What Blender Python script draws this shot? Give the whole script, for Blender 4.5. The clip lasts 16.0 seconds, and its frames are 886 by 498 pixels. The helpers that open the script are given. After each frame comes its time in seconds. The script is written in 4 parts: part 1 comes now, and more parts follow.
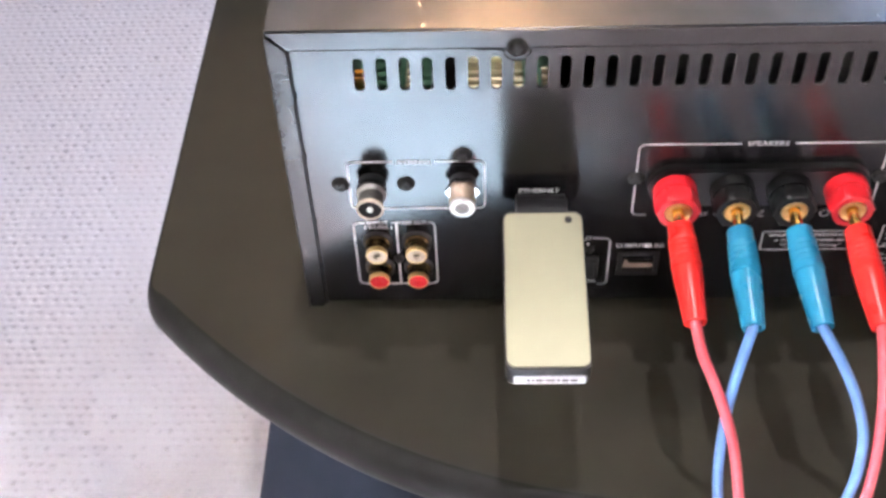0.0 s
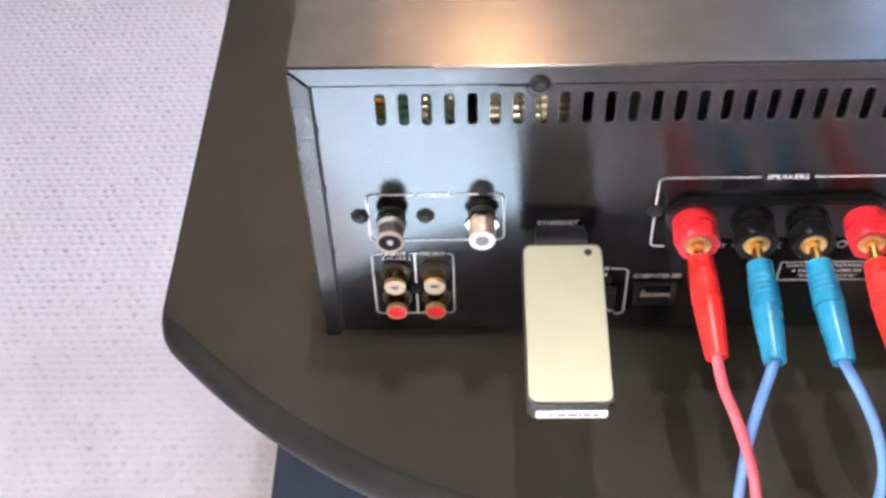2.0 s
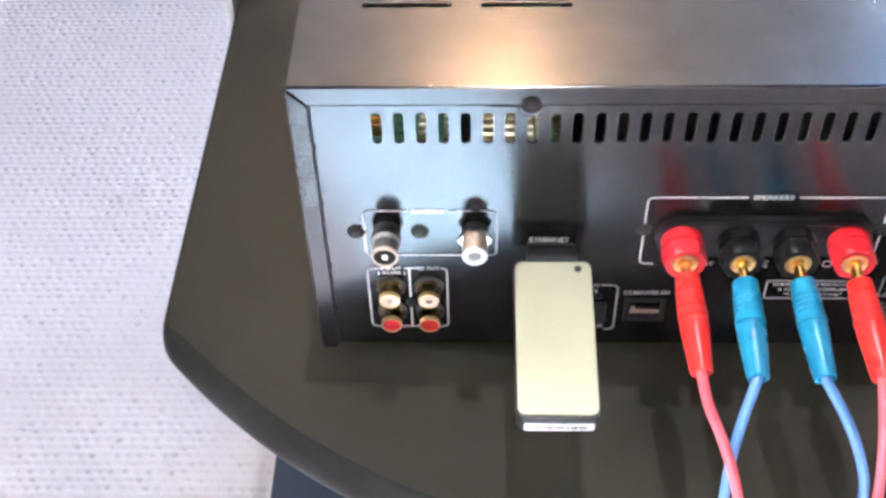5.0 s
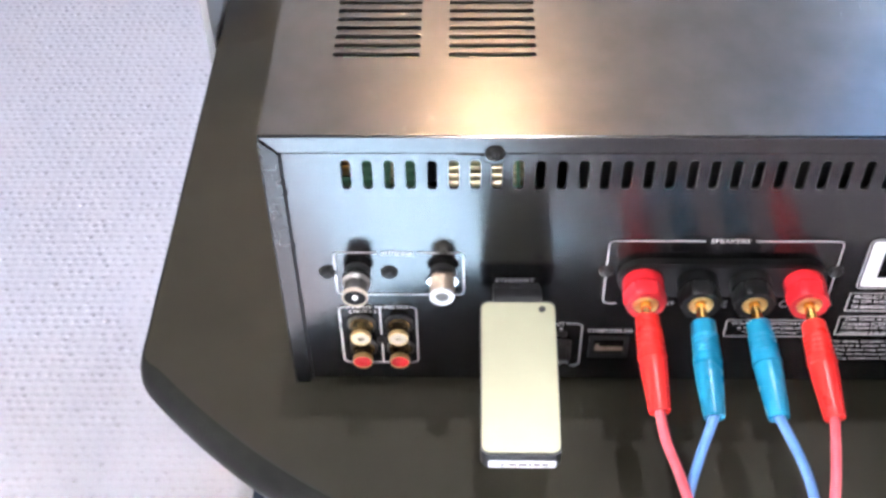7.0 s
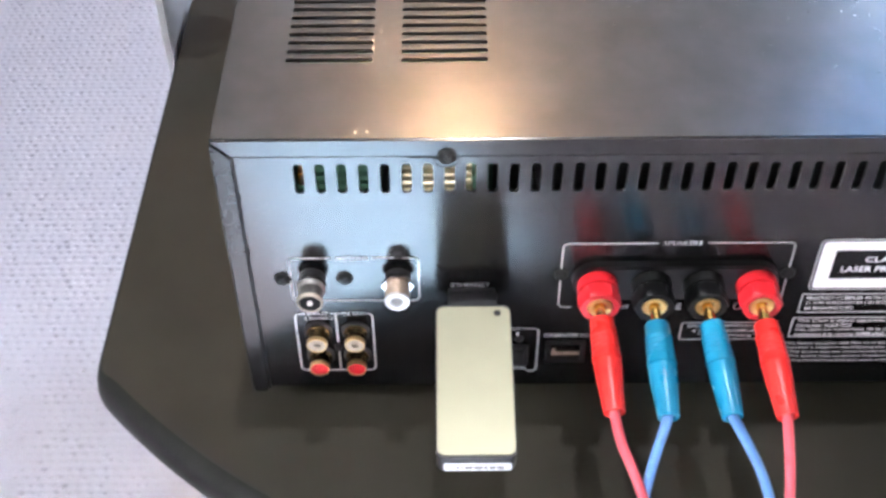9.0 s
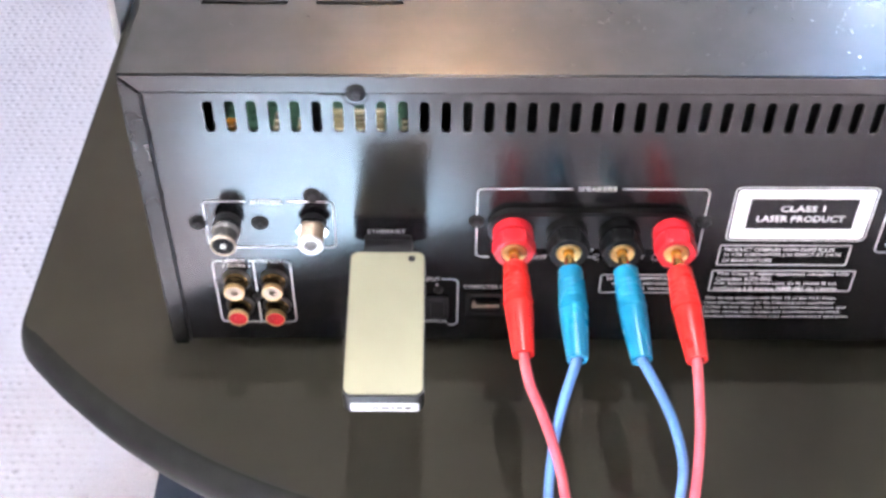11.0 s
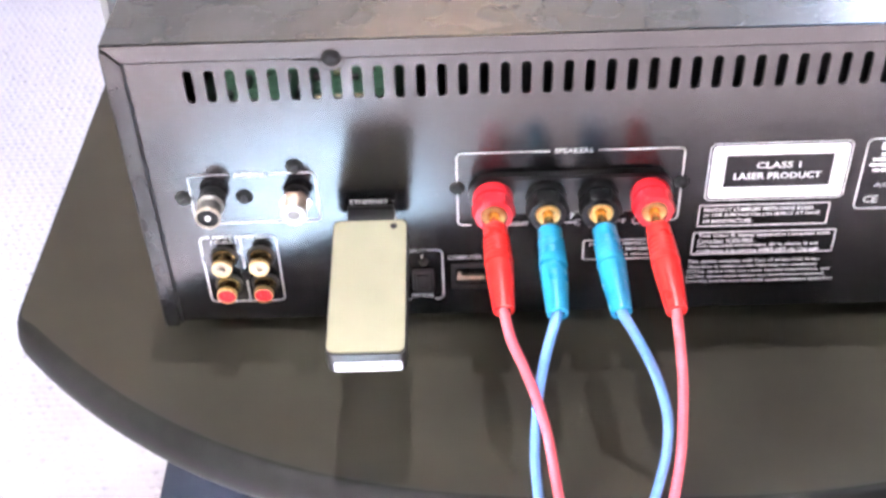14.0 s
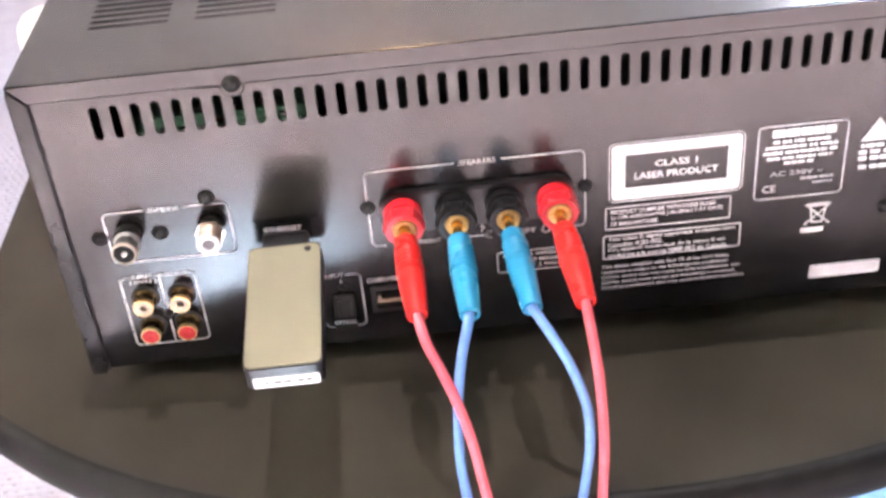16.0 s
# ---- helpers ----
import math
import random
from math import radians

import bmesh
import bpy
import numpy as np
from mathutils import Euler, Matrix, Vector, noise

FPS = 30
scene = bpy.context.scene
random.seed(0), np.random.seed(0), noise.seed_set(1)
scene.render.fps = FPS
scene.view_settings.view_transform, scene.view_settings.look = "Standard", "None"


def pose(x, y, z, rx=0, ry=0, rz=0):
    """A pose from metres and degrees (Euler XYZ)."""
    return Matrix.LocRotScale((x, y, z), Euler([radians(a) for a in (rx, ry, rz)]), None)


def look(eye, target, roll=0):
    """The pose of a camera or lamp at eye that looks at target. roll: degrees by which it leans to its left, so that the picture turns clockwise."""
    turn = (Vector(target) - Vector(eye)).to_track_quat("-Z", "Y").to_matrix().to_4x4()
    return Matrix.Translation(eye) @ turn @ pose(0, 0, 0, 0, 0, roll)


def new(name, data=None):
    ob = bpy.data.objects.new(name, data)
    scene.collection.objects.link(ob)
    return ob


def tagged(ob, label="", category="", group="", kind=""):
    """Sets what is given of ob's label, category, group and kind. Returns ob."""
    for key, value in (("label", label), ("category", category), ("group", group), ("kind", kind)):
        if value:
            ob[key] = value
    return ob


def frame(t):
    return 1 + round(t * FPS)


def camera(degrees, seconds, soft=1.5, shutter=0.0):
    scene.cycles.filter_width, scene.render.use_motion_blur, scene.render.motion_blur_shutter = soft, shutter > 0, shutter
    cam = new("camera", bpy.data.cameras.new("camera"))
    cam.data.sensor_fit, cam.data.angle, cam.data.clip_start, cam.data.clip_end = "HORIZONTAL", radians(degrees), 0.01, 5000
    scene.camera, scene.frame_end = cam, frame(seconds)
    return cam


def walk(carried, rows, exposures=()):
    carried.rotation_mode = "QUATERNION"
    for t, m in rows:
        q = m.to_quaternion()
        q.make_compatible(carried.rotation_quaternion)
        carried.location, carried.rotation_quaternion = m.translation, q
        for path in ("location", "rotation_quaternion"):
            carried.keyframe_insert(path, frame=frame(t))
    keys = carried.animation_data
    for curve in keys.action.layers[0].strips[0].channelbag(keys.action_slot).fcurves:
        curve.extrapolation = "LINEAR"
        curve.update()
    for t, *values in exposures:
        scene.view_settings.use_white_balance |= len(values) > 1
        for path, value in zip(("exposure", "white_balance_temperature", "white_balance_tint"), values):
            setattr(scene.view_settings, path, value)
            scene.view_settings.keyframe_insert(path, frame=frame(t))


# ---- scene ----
cam = camera(40.5, 16.0, soft=3.0, shutter=0.5)
PATH = [
    (0, (0.06848, -0.30135, 0.37414), (0.05451, -0.03211, 0.07865), -2.731),
    (0.5, (0.06599, -0.29504, 0.37760), (0.05076, -0.02572, 0.08224), -2.582),
    (1, (0.06215, -0.29042, 0.37834), (0.04625, -0.02066, 0.08342), -2.506),
    (1.5, (0.05802, -0.29391, 0.38025), (0.04417, -0.02502, 0.08443), -2.482),
    (2, (0.05811, -0.29322, 0.38203), (0.04760, -0.02388, 0.08650), -2.223),
    (2.5, (0.05830, -0.29191, 0.38377), (0.04778, -0.02144, 0.08926), -2.066),
    (3, (0.06202, -0.29365, 0.38814), (0.05243, -0.02144, 0.09520), -1.789),
    (3.5, (0.05823, -0.29643, 0.38585), (0.04523, -0.02449, 0.09279), -2.481),
    (5.8, (0.06547, -0.29985, 0.39222), (0.05409, -0.02723, 0.09972), -1.420),
    (6, (0.06592, -0.30015, 0.39256), (0.05608, -0.02778, 0.09978), -1.466),
    (6.5, (0.07071, -0.30281, 0.40443), (0.06112, -0.02808, 0.11385), -0.580),
    (7, (0.07130, -0.30137, 0.40694), (0.06194, -0.02565, 0.11731), -1.220),
    (7.5, (0.06847, -0.30040, 0.40961), (0.06176, -0.02253, 0.12196), -0.749),
    (8, (0.06975, -0.29758, 0.40619), (0.06959, -0.01574, 0.12234), -0.620),
    (8.5, (0.06857, -0.30251, 0.40098), (0.06825, -0.02153, 0.11628), -0.694),
    (9, (0.07807, -0.30775, 0.40177), (0.07767, -0.02553, 0.11831), -0.445),
    (9.5, (0.08502, -0.31184, 0.39683), (0.08342, -0.02496, 0.11809), -0.703),
    (10, (0.10060, -0.32557, 0.39014), (0.10198, -0.03813, 0.11198), 0.549),
    (10.2, (0.10378, -0.32802, 0.38588), (0.10566, -0.03990, 0.10842), 0.522),
    (12.3, (0.11650, -0.32955, 0.37578), (0.11420, -0.03925, 0.10060), 0.104),
    (12.5, (0.12065, -0.33108, 0.37470), (0.11822, -0.03897, 0.10144), 0.332),
    (13, (0.12699, -0.34031, 0.36750), (0.12244, -0.04737, 0.09516), 0.201),
    (13.5, (0.12642, -0.34977, 0.36127), (0.12049, -0.05319, 0.09293), -0.762),
    (14, (0.12233, -0.35746, 0.35603), (0.11617, -0.05405, 0.09544), -2.305),
    (14.5, (0.13150, -0.35480, 0.35049), (0.12908, -0.04043, 0.10319), -3.848),
    (15, (0.14096, -0.36087, 0.34323), (0.14342, -0.03950, 0.10507), -4.913),
    (15.5, (0.14637, -0.37249, 0.33756), (0.15010, -0.04820, 0.10342), -5.179),
    (16, (0.14230, -0.38908, 0.33004), (0.14765, -0.06201, 0.09983), -5.439),
]
walk(cam, [(t, look(eye, target, roll)) for t, eye, target, roll in PATH], [(0.0, 4.09, 6350, 17), (2.2, 4.17, 6280, 17), (3.5, 4.25, 6000, 14), (7.0, 4.27, 5950, 13), (8.0, 4.12, 5950, 13), (9.0, 4.07, 5900, 13), (10.2, 4.25, 5950, 14), (12.5, 4.61, 6050, 17), (14.0, 4.82, 6050, 18), (15.0, 4.83, 6000, 18), (16.0, 4.54, 6600, 22)])

# ---- world and light ----
FLOOR_Z = -0.36
CEIL_Z = 3.1
X0, X1, Y0, Y1 = -1.5, 2.6, -1.9, 2.4      # inner faces of the room

world = bpy.data.worlds.new("sky")
scene.world = world
world.use_nodes = True
wn = world.node_tree.nodes
sky = wn.new("ShaderNodeTexSky")
sky.sky_type, sky.sun_disc, sky.air_density, sky.dust_density = "NISHITA", False, 0.1, 0.05
SUN_EL, SUN_AZ = radians(45), radians(-90)   # azimuth from +y towards +x
sky.sun_elevation, sky.sun_rotation = SUN_EL, SUN_AZ
world.node_tree.links.new(sky.outputs[0], wn["Background"].inputs[0])
wn["Background"].inputs[1].default_value = 0.05

sun_dir = Vector((math.sin(SUN_AZ) * math.cos(SUN_EL), math.cos(SUN_AZ) * math.cos(SUN_EL), math.sin(SUN_EL)))
sun = new("sun", bpy.data.lights.new("sun", "SUN"))
sun.data.energy, sun.data.angle, sun.data.color = 5.0, radians(2.0), (1.0, 0.95, 0.88)
sun.matrix_world = look(sun_dir * 6, (0, 0, 0))


def area_lamp(name, at, to, w, h, power, colour):
    ob = new(name, bpy.data.lights.new(name, "AREA"))
    ob.data.shape, ob.data.size, ob.data.size_y, ob.data.energy, ob.data.color = "RECTANGLE", w, h, power, colour
    ob.matrix_world = look(at, to)
    return ob


# area lamps that stand in for daylight through assumed, unseen window openings
WIN_N = (1.13, 2.05, 0.30, 3.00)      # x0, x1, z0, z1 in the wall at y = Y1
# both west windows are unseen, sized to put sunlight where the panel mirrors it
WIN_W = (-0.655, -0.275, 0.99, 1.47)    # y0, y1, z0, z1 in the wall at x = X0
WIN_V = (-1.45, -0.660, 0.74, 2.42)    # and beside it
WIN_E = (0.60, 1.30, 0.10, 1.50)      # y0, y1, z0, z1 in the wall at x = X1
area_lamp("daylight_north", (1.62, Y1 + 0.12, 0.98), (1.1, 0, 0.6), 0.82, 1.25, 4.0, (0.90, 0.95, 1.0))
# strong blue stands in for the sky that the cover mirrors
area_lamp("daylight_sky", (1.62, Y1 + 0.12, 2.30), (1.2, 0, 1.2), 0.82, 1.30, 1.35, (0.12, 0.47, 1.0))
# unseen east source, assumed; brightens the carpet further back
area_lamp("daylight_east", (X1 + 0.12, 0.95, 0.8), (0.4, -0.05, 0.0), 0.6, 1.3, 6.0, (0.78, 0.89, 1.0))

# lamp on the ceiling over the stand
PENDANT = (0.172, 0.188, 2.92)
spot = new("ceiling_bulb", bpy.data.lights.new("ceiling_bulb", "AREA"))
spot.data.shape, spot.data.size, spot.data.energy, spot.data.color = "DISK", 0.095, 2.85, (1.0, 0.96, 0.94)
spot.location = PENDANT


# ---- materials ----
def material(name, colour, rough=0.5, metal=0.0, spec=0.5):
    m = bpy.data.materials.new(name)
    m.use_nodes = True
    b = m.node_tree.nodes["Principled BSDF"]
    b.inputs["Base Color"].default_value = (*colour, 1)
    b.inputs["Roughness"].default_value, b.inputs["Metallic"].default_value = rough, metal
    b.inputs["Specular IOR Level"].default_value = spec
    return m


def node(m, kind, **inputs):
    n = m.node_tree.nodes.new(kind)
    for k, v in inputs.items():
        n.inputs[k.replace("_", " ")].default_value = v
    return n


def link(m, a, b):
    m.node_tree.links.new(a, b)


def grain(m, scale, low, high, detail=4.0, rough=None, bump=0.0, bump_scale=None, distance=0.0004, stretch=(1, 1, 1)):
    """Noise in the colour between low and high, with optional variation of gloss and a fine relief."""
    b = m.node_tree.nodes["Principled BSDF"]
    at = node(m, "ShaderNodeTexCoord")
    mp = node(m, "ShaderNodeMapping")
    mp.inputs["Scale"].default_value = stretch
    link(m, at.outputs["Object"], mp.inputs["Vector"])
    n = node(m, "ShaderNodeTexNoise", Scale=scale, Detail=detail)
    link(m, mp.outputs[0], n.inputs["Vector"])
    ramp = m.node_tree.nodes.new("ShaderNodeValToRGB")
    ramp.color_ramp.elements[0].position, ramp.color_ramp.elements[1].position = 0.3, 0.7
    ramp.color_ramp.elements[0].color, ramp.color_ramp.elements[1].color = (*low, 1), (*high, 1)
    link(m, n.outputs["Fac"], ramp.inputs[0])
    link(m, ramp.outputs[0], b.inputs["Base Color"])
    if rough:
        r = node(m, "ShaderNodeMapRange")
        r.inputs["To Min"].default_value, r.inputs["To Max"].default_value = rough
        n2 = node(m, "ShaderNodeTexNoise", Scale=scale * 0.23, Detail=3.0)
        link(m, mp.outputs[0], n2.inputs["Vector"])
        link(m, n2.outputs["Fac"], r.inputs["Value"])
        link(m, r.outputs[0], b.inputs["Roughness"])
    if bump:
        n3 = node(m, "ShaderNodeTexNoise", Scale=bump_scale or scale * 4, Detail=2.0)
        link(m, mp.outputs[0], n3.inputs["Vector"])
        bp = node(m, "ShaderNodeBump", Strength=bump, Distance=distance)
        link(m, n3.outputs["Fac"], bp.inputs["Height"])
        link(m, bp.outputs[0], b.inputs["Normal"])
    return m


PANEL = grain(material("black_panel_paint", (0.012, 0.012, 0.013), 0.2, spec=0.45), 90, (0.006, 0.006, 0.0065), (0.010, 0.0095, 0.010), rough=(0.15, 0.20))
COVER = grain(material("black_textured_cover", (0.03, 0.03, 0.03), 0.35), 60, (0.032, 0.0305, 0.0295), (0.042, 0.040, 0.0385), rough=(0.19, 0.23), bump=0.02, bump_scale=1800, distance=0.00012)


def flecks(m, scale, share, radius, tilt):
    """Coarse grains in the powder coat: single cells that lie askew and are smoother than the rest."""
    b = m.node_tree.nodes["Principled BSDF"]
    at = node(m, "ShaderNodeTexCoord")
    cells = node(m, "ShaderNodeTexVoronoi", Scale=scale)
    link(m, at.outputs["Object"], cells.inputs["Vector"])
    pick = node(m, "ShaderNodeSeparateColor")
    link(m, cells.outputs["Color"], pick.inputs[0])
    hit = node(m, "ShaderNodeMath")
    hit.operation = "GREATER_THAN"
    hit.inputs[1].default_value = 1 - share
    link(m, pick.outputs[0], hit.inputs[0])
    near = node(m, "ShaderNodeMath")
    near.operation = "LESS_THAN"
    near.inputs[1].default_value = radius
    link(m, cells.outputs["Distance"], near.inputs[0])
    both = node(m, "ShaderNodeMath")
    both.operation = "MULTIPLY"
    link(m, hit.outputs[0], both.inputs[0])
    link(m, near.outputs[0], both.inputs[1])
    off = node(m, "ShaderNodeVectorMath")
    off.operation = "SUBTRACT"
    off.inputs[1].default_value = (0.5, 0.5, 0.5)
    link(m, cells.outputs["Color"], off.inputs[0])
    amount = node(m, "ShaderNodeMath")
    amount.operation = "MULTIPLY"
    amount.inputs[1].default_value = tilt
    link(m, both.outputs[0], amount.inputs[0])
    lean = node(m, "ShaderNodeVectorMath")
    lean.operation = "SCALE"
    link(m, off.outputs[0], lean.inputs[0])
    link(m, amount.outputs[0], lean.inputs["Scale"])
    old = b.inputs["Normal"].links[0].from_socket
    add = node(m, "ShaderNodeVectorMath")
    link(m, old, add.inputs[0])
    link(m, lean.outputs[0], add.inputs[1])
    unit = node(m, "ShaderNodeVectorMath")
    unit.operation = "NORMALIZE"
    link(m, add.outputs[0], unit.inputs[0])
    link(m, unit.outputs[0], b.inputs["Normal"])
    gloss = node(m, "ShaderNodeMix")
    old_r = b.inputs["Roughness"].links[0].from_socket
    link(m, both.outputs[0], gloss.inputs[0])
    link(m, old_r, gloss.inputs[2])
    gloss.inputs[3].default_value = 0.06
    link(m, gloss.outputs[0], b.inputs["Roughness"])


flecks(COVER, 720, 0.26, 0.27, 0.15)
EDGE_COAT = grain(material("black_folded_edge", (0.015, 0.015, 0.016), 0.25, spec=0.32), 90, (0.008, 0.008, 0.009), (0.014, 0.0135, 0.014), rough=(0.17, 0.24), bump=0.03, bump_scale=1800, distance=0.00010)
flecks(EDGE_COAT, 900, 0.45, 0.28, 0.30)
DARK = grain(material("dark_gap", (0.008, 0.008, 0.008), 0.7), 200, (0.006, 0.006, 0.006), (0.011, 0.011, 0.011))
BOARD = grain(material("black_lacquer_board", (0.03, 0.027, 0.022), 0.3, spec=0.16), 30, (0.0265, 0.0240, 0.0181), (0.0325, 0.0296, 0.0225), rough=(0.25, 0.32), bump=0.04, bump_scale=900, distance=0.00005)
EDGE = grain(material("black_edge_band", (0.012, 0.011, 0.0105), 0.5, spec=0.18), 120, (0.0058, 0.0053, 0.0050), (0.0095, 0.0088, 0.0084), rough=(0.42, 0.55), bump=0.15, bump_scale=700, distance=0.0001)
SHELF = grain(material("navy_gloss_shelf", (0.03, 0.05, 0.09), 0.15), 25, (0.026, 0.032, 0.048), (0.036, 0.042, 0.062), rough=(0.12, 0.22))
PRINT = grain(material("white_print", (0.75, 0.75, 0.76), 0.5), 500, (0.66, 0.66, 0.67), (0.80, 0.80, 0.81))
LABEL = grain(material("white_sticker", (0.85, 0.85, 0.86), 0.4), 300, (0.68, 0.68, 0.70), (0.77, 0.77, 0.79))
GREYPRINT = material("grey_print", (0.42, 0.42, 0.43), 0.5)
GILT = grain(material("matt_gilt", (0.90, 0.62, 0.26), 0.4, 0.8), 600, (0.72, 0.46, 0.16), (0.95, 0.70, 0.34), rough=(0.32, 0.46))
GOLD = grain(material("gold_plate", (0.95, 0.55, 0.14), 0.22, 1.0), 300, (0.85, 0.46, 0.10), (1.0, 0.64, 0.20), rough=(0.15, 0.32))
NICKEL = grain(material("nickel", (0.75, 0.70, 0.68), 0.18, 1.0), 300, (0.46, 0.42, 0.39), (0.62, 0.58, 0.56), rough=(0.16, 0.30))
STEEL_DARK = grain(material("black_zinc_screw", (0.015, 0.0145, 0.014), 0.4, 0.0, 0.3), 900, (0.006, 0.006, 0.0055), (0.022, 0.021, 0.020), rough=(0.30, 0.45))
MATT_BLACK = grain(material("matt_black_insulator", (0.008, 0.008, 0.008), 0.7, spec=0.15), 400, (0.005, 0.005, 0.005), (0.010, 0.010, 0.010))
POST_BLACK = grain(material("black_post_plastic", (0.006, 0.006, 0.006), 0.35, spec=0.25), 300, (0.004, 0.004, 0.004), (0.008, 0.008, 0.008), rough=(0.28, 0.4))
RED = grain(material("red_plastic", (0.62, 0.025, 0.03), 0.35), 200, (0.52, 0.010, 0.016), (0.60, 0.018, 0.026), rough=(0.30, 0.42))
RED_SOFT = grain(material("red_soft_plastic", (0.80, 0.05, 0.045), 0.38, spec=0.35), 200, (0.70, 0.018, 0.014), (0.78, 0.028, 0.022), rough=(0.24, 0.34))
BLUE = grain(material("blue_soft_plastic", (0.02, 0.34, 0.60), 0.35, spec=0.35), 200, (0.012, 0.178, 0.31), (0.018, 0.212, 0.355), rough=(0.22, 0.32))
WIRE_RED = grain(material("red_cable_sheath", (0.85, 0.17, 0.20), 0.4), 150, (0.64, 0.085, 0.105), (0.70, 0.115, 0.14))
WIRE_BLUE = grain(material("blue_cable_sheath", (0.15, 0.33, 0.66), 0.4), 150, (0.085, 0.20, 0.46), (0.115, 0.245, 0.53))
BLACKP = grain(material("black_plastic", (0.014, 0.014, 0.015), 0.3), 200, (0.006, 0.006, 0.0065), (0.012, 0.012, 0.013), rough=(0.24, 0.4))
WHITEP = grain(material("white_plastic", (0.8, 0.78, 0.72), 0.35), 200, (0.76, 0.74, 0.68), (0.84, 0.82, 0.77))
CHAMP = grain(material("champagne_aluminium", (0.55, 0.54, 0.42), 0.38, 0.6), 30, (0.355, 0.341, 0.236), (0.379, 0.364, 0.254), rough=(0.33, 0.37))
PCB = grain(material("green_circuit_board", (0.02, 0.16, 0.06), 0.3), 350, (0.05, 0.14, 0.075), (0.12, 0.26, 0.15), rough=(0.2, 0.4))
CREAM = grain(material("gilt_contact", (0.92, 0.80, 0.52), 0.35, 0.75), 500, (0.85, 0.72, 0.42), (0.96, 0.88, 0.66), rough=(0.32, 0.42))
ORANGE = material("orange_component", (0.8, 0.33, 0.03), 0.35)
GREYMETAL = grain(material("dull_nickel", (0.3, 0.29, 0.28), 0.25, 1.0), 300, (0.143, 0.137, 0.130), (0.260, 0.254, 0.240), rough=(0.18, 0.3))
DULL_RIM = grain(material("dull_tinned_rim", (0.34, 0.33, 0.31), 0.5, 0.7), 400, (0.26, 0.25, 0.235), (0.40, 0.39, 0.37), rough=(0.45, 0.6))
TIN = material("tinned_metal", (0.8, 0.8, 0.78), 0.25, 1.0)
SLEEVE = grain(material("worn_zinc_sleeve", (0.22, 0.215, 0.20), 0.5, 0.6), 400, (0.07, 0.068, 0.064), (0.15, 0.147, 0.138), rough=(0.4, 0.55))
THREAD = grain(material("bronzed_thread", (0.42, 0.33, 0.25), 0.4, 0.8), 500, (0.34, 0.26, 0.19), (0.50, 0.40, 0.31), rough=(0.35, 0.5))
PEARL = grain(material("bright_tin_face", (0.62, 0.61, 0.60), 0.5, 0.3), 500, (0.50, 0.49, 0.48), (0.66, 0.65, 0.64), rough=(0.45, 0.6))
POT = grain(material("pale_grey_plastic", (0.42, 0.42, 0.43), 0.4), 20, (0.40, 0.40, 0.41), (0.45, 0.45, 0.46))
WALL = grain(material("taupe_wall_paint", (0.21, 0.20, 0.19), 0.8), 6, (0.105, 0.10, 0.095), (0.13, 0.125, 0.12), bump=0.2, bump_scale=220, distance=0.0006)
WALL_PALE = grain(material("pale_wall_paint", (0.64, 0.60, 0.56), 0.8), 6, (0.585, 0.57, 0.555), (0.645, 0.63, 0.615), bump=0.2, bump_scale=220, distance=0.0006)
BLOCKER = grain(material("dark_blocker", (0.20, 0.12, 0.09), 0.9), 8, (0.15, 0.09, 0.07), (0.25, 0.15, 0.11))
CEILING = grain(material("taupe_ceiling_paint", (0.22, 0.21, 0.20), 0.85), 5, (0.12, 0.115, 0.11), (0.145, 0.14, 0.135), bump=0.2, bump_scale=200, distance=0.0006)
FRAME = grain(material("white_window_paint", (0.8, 0.8, 0.79), 0.4), 30, (0.77, 0.77, 0.76), (0.82, 0.82, 0.81))
CARPET = grain(material("pale_wool_carpet", (0.72, 0.67, 0.68), 0.95, spec=0.1), 40, (0.345, 0.335, 0.37), (0.40, 0.39, 0.425), bump=0.4, bump_scale=900, distance=0.0008)
LOOP = grain(material("pale_wool_loop", (0.74, 0.69, 0.70), 0.95, spec=0.1), 700, (0.312, 0.298, 0.328), (0.350, 0.336, 0.366), bump=0.2, bump_scale=2600, distance=0.0005)
HOLLOW_SHADE = grain(material("grey_hollow_shade", (0.13, 0.12, 0.13), 0.95, spec=0.1), 300, (0.24, 0.225, 0.235), (0.31, 0.295, 0.31))
# added reflector, tinted so that the rear panel mirrors a bright blue patch
BOUNCE_BLUE = grain(material("pale_blue_reflector", (0.42, 0.60, 0.78), 0.9, spec=0.1), 60, (0.52, 0.74, 0.95), (0.58, 0.79, 0.97), bump=0.12, bump_scale=700, distance=0.001)
SKYMAT = grain(material("sky_blue_woven_mat", (0.24, 0.46, 0.74), 0.9, spec=0.1), 60, (0.21, 0.42, 0.70), (0.27, 0.50, 0.78), bump=0.5, bump_scale=700, distance=0.001)
# added darker sheet that gives the rear panel its dim mauve reflection
MAUVE = grain(material("mauve_reflector", (0.21, 0.18, 0.19), 0.9, spec=0.1), 40, (0.225, 0.195, 0.205), (0.285, 0.245, 0.26), bump=0.10, bump_scale=600, distance=0.001)
BRASS = grain(material("brass_lamp_metal", (0.7, 0.45, 0.16), 0.3, 1.0), 100, (0.62, 0.40, 0.14), (0.78, 0.52, 0.2))
DARKGILT = grain(material("dark_gilt", (0.20, 0.13, 0.05), 0.22, 0.9), 400, (0.10, 0.065, 0.025), (0.34, 0.22, 0.09), rough=(0.15, 0.3))
IVORY = grain(material("ivory_plastic", (0.42, 0.36, 0.28), 0.45, spec=0.3), 300, (0.38, 0.32, 0.25), (0.46, 0.39, 0.31))
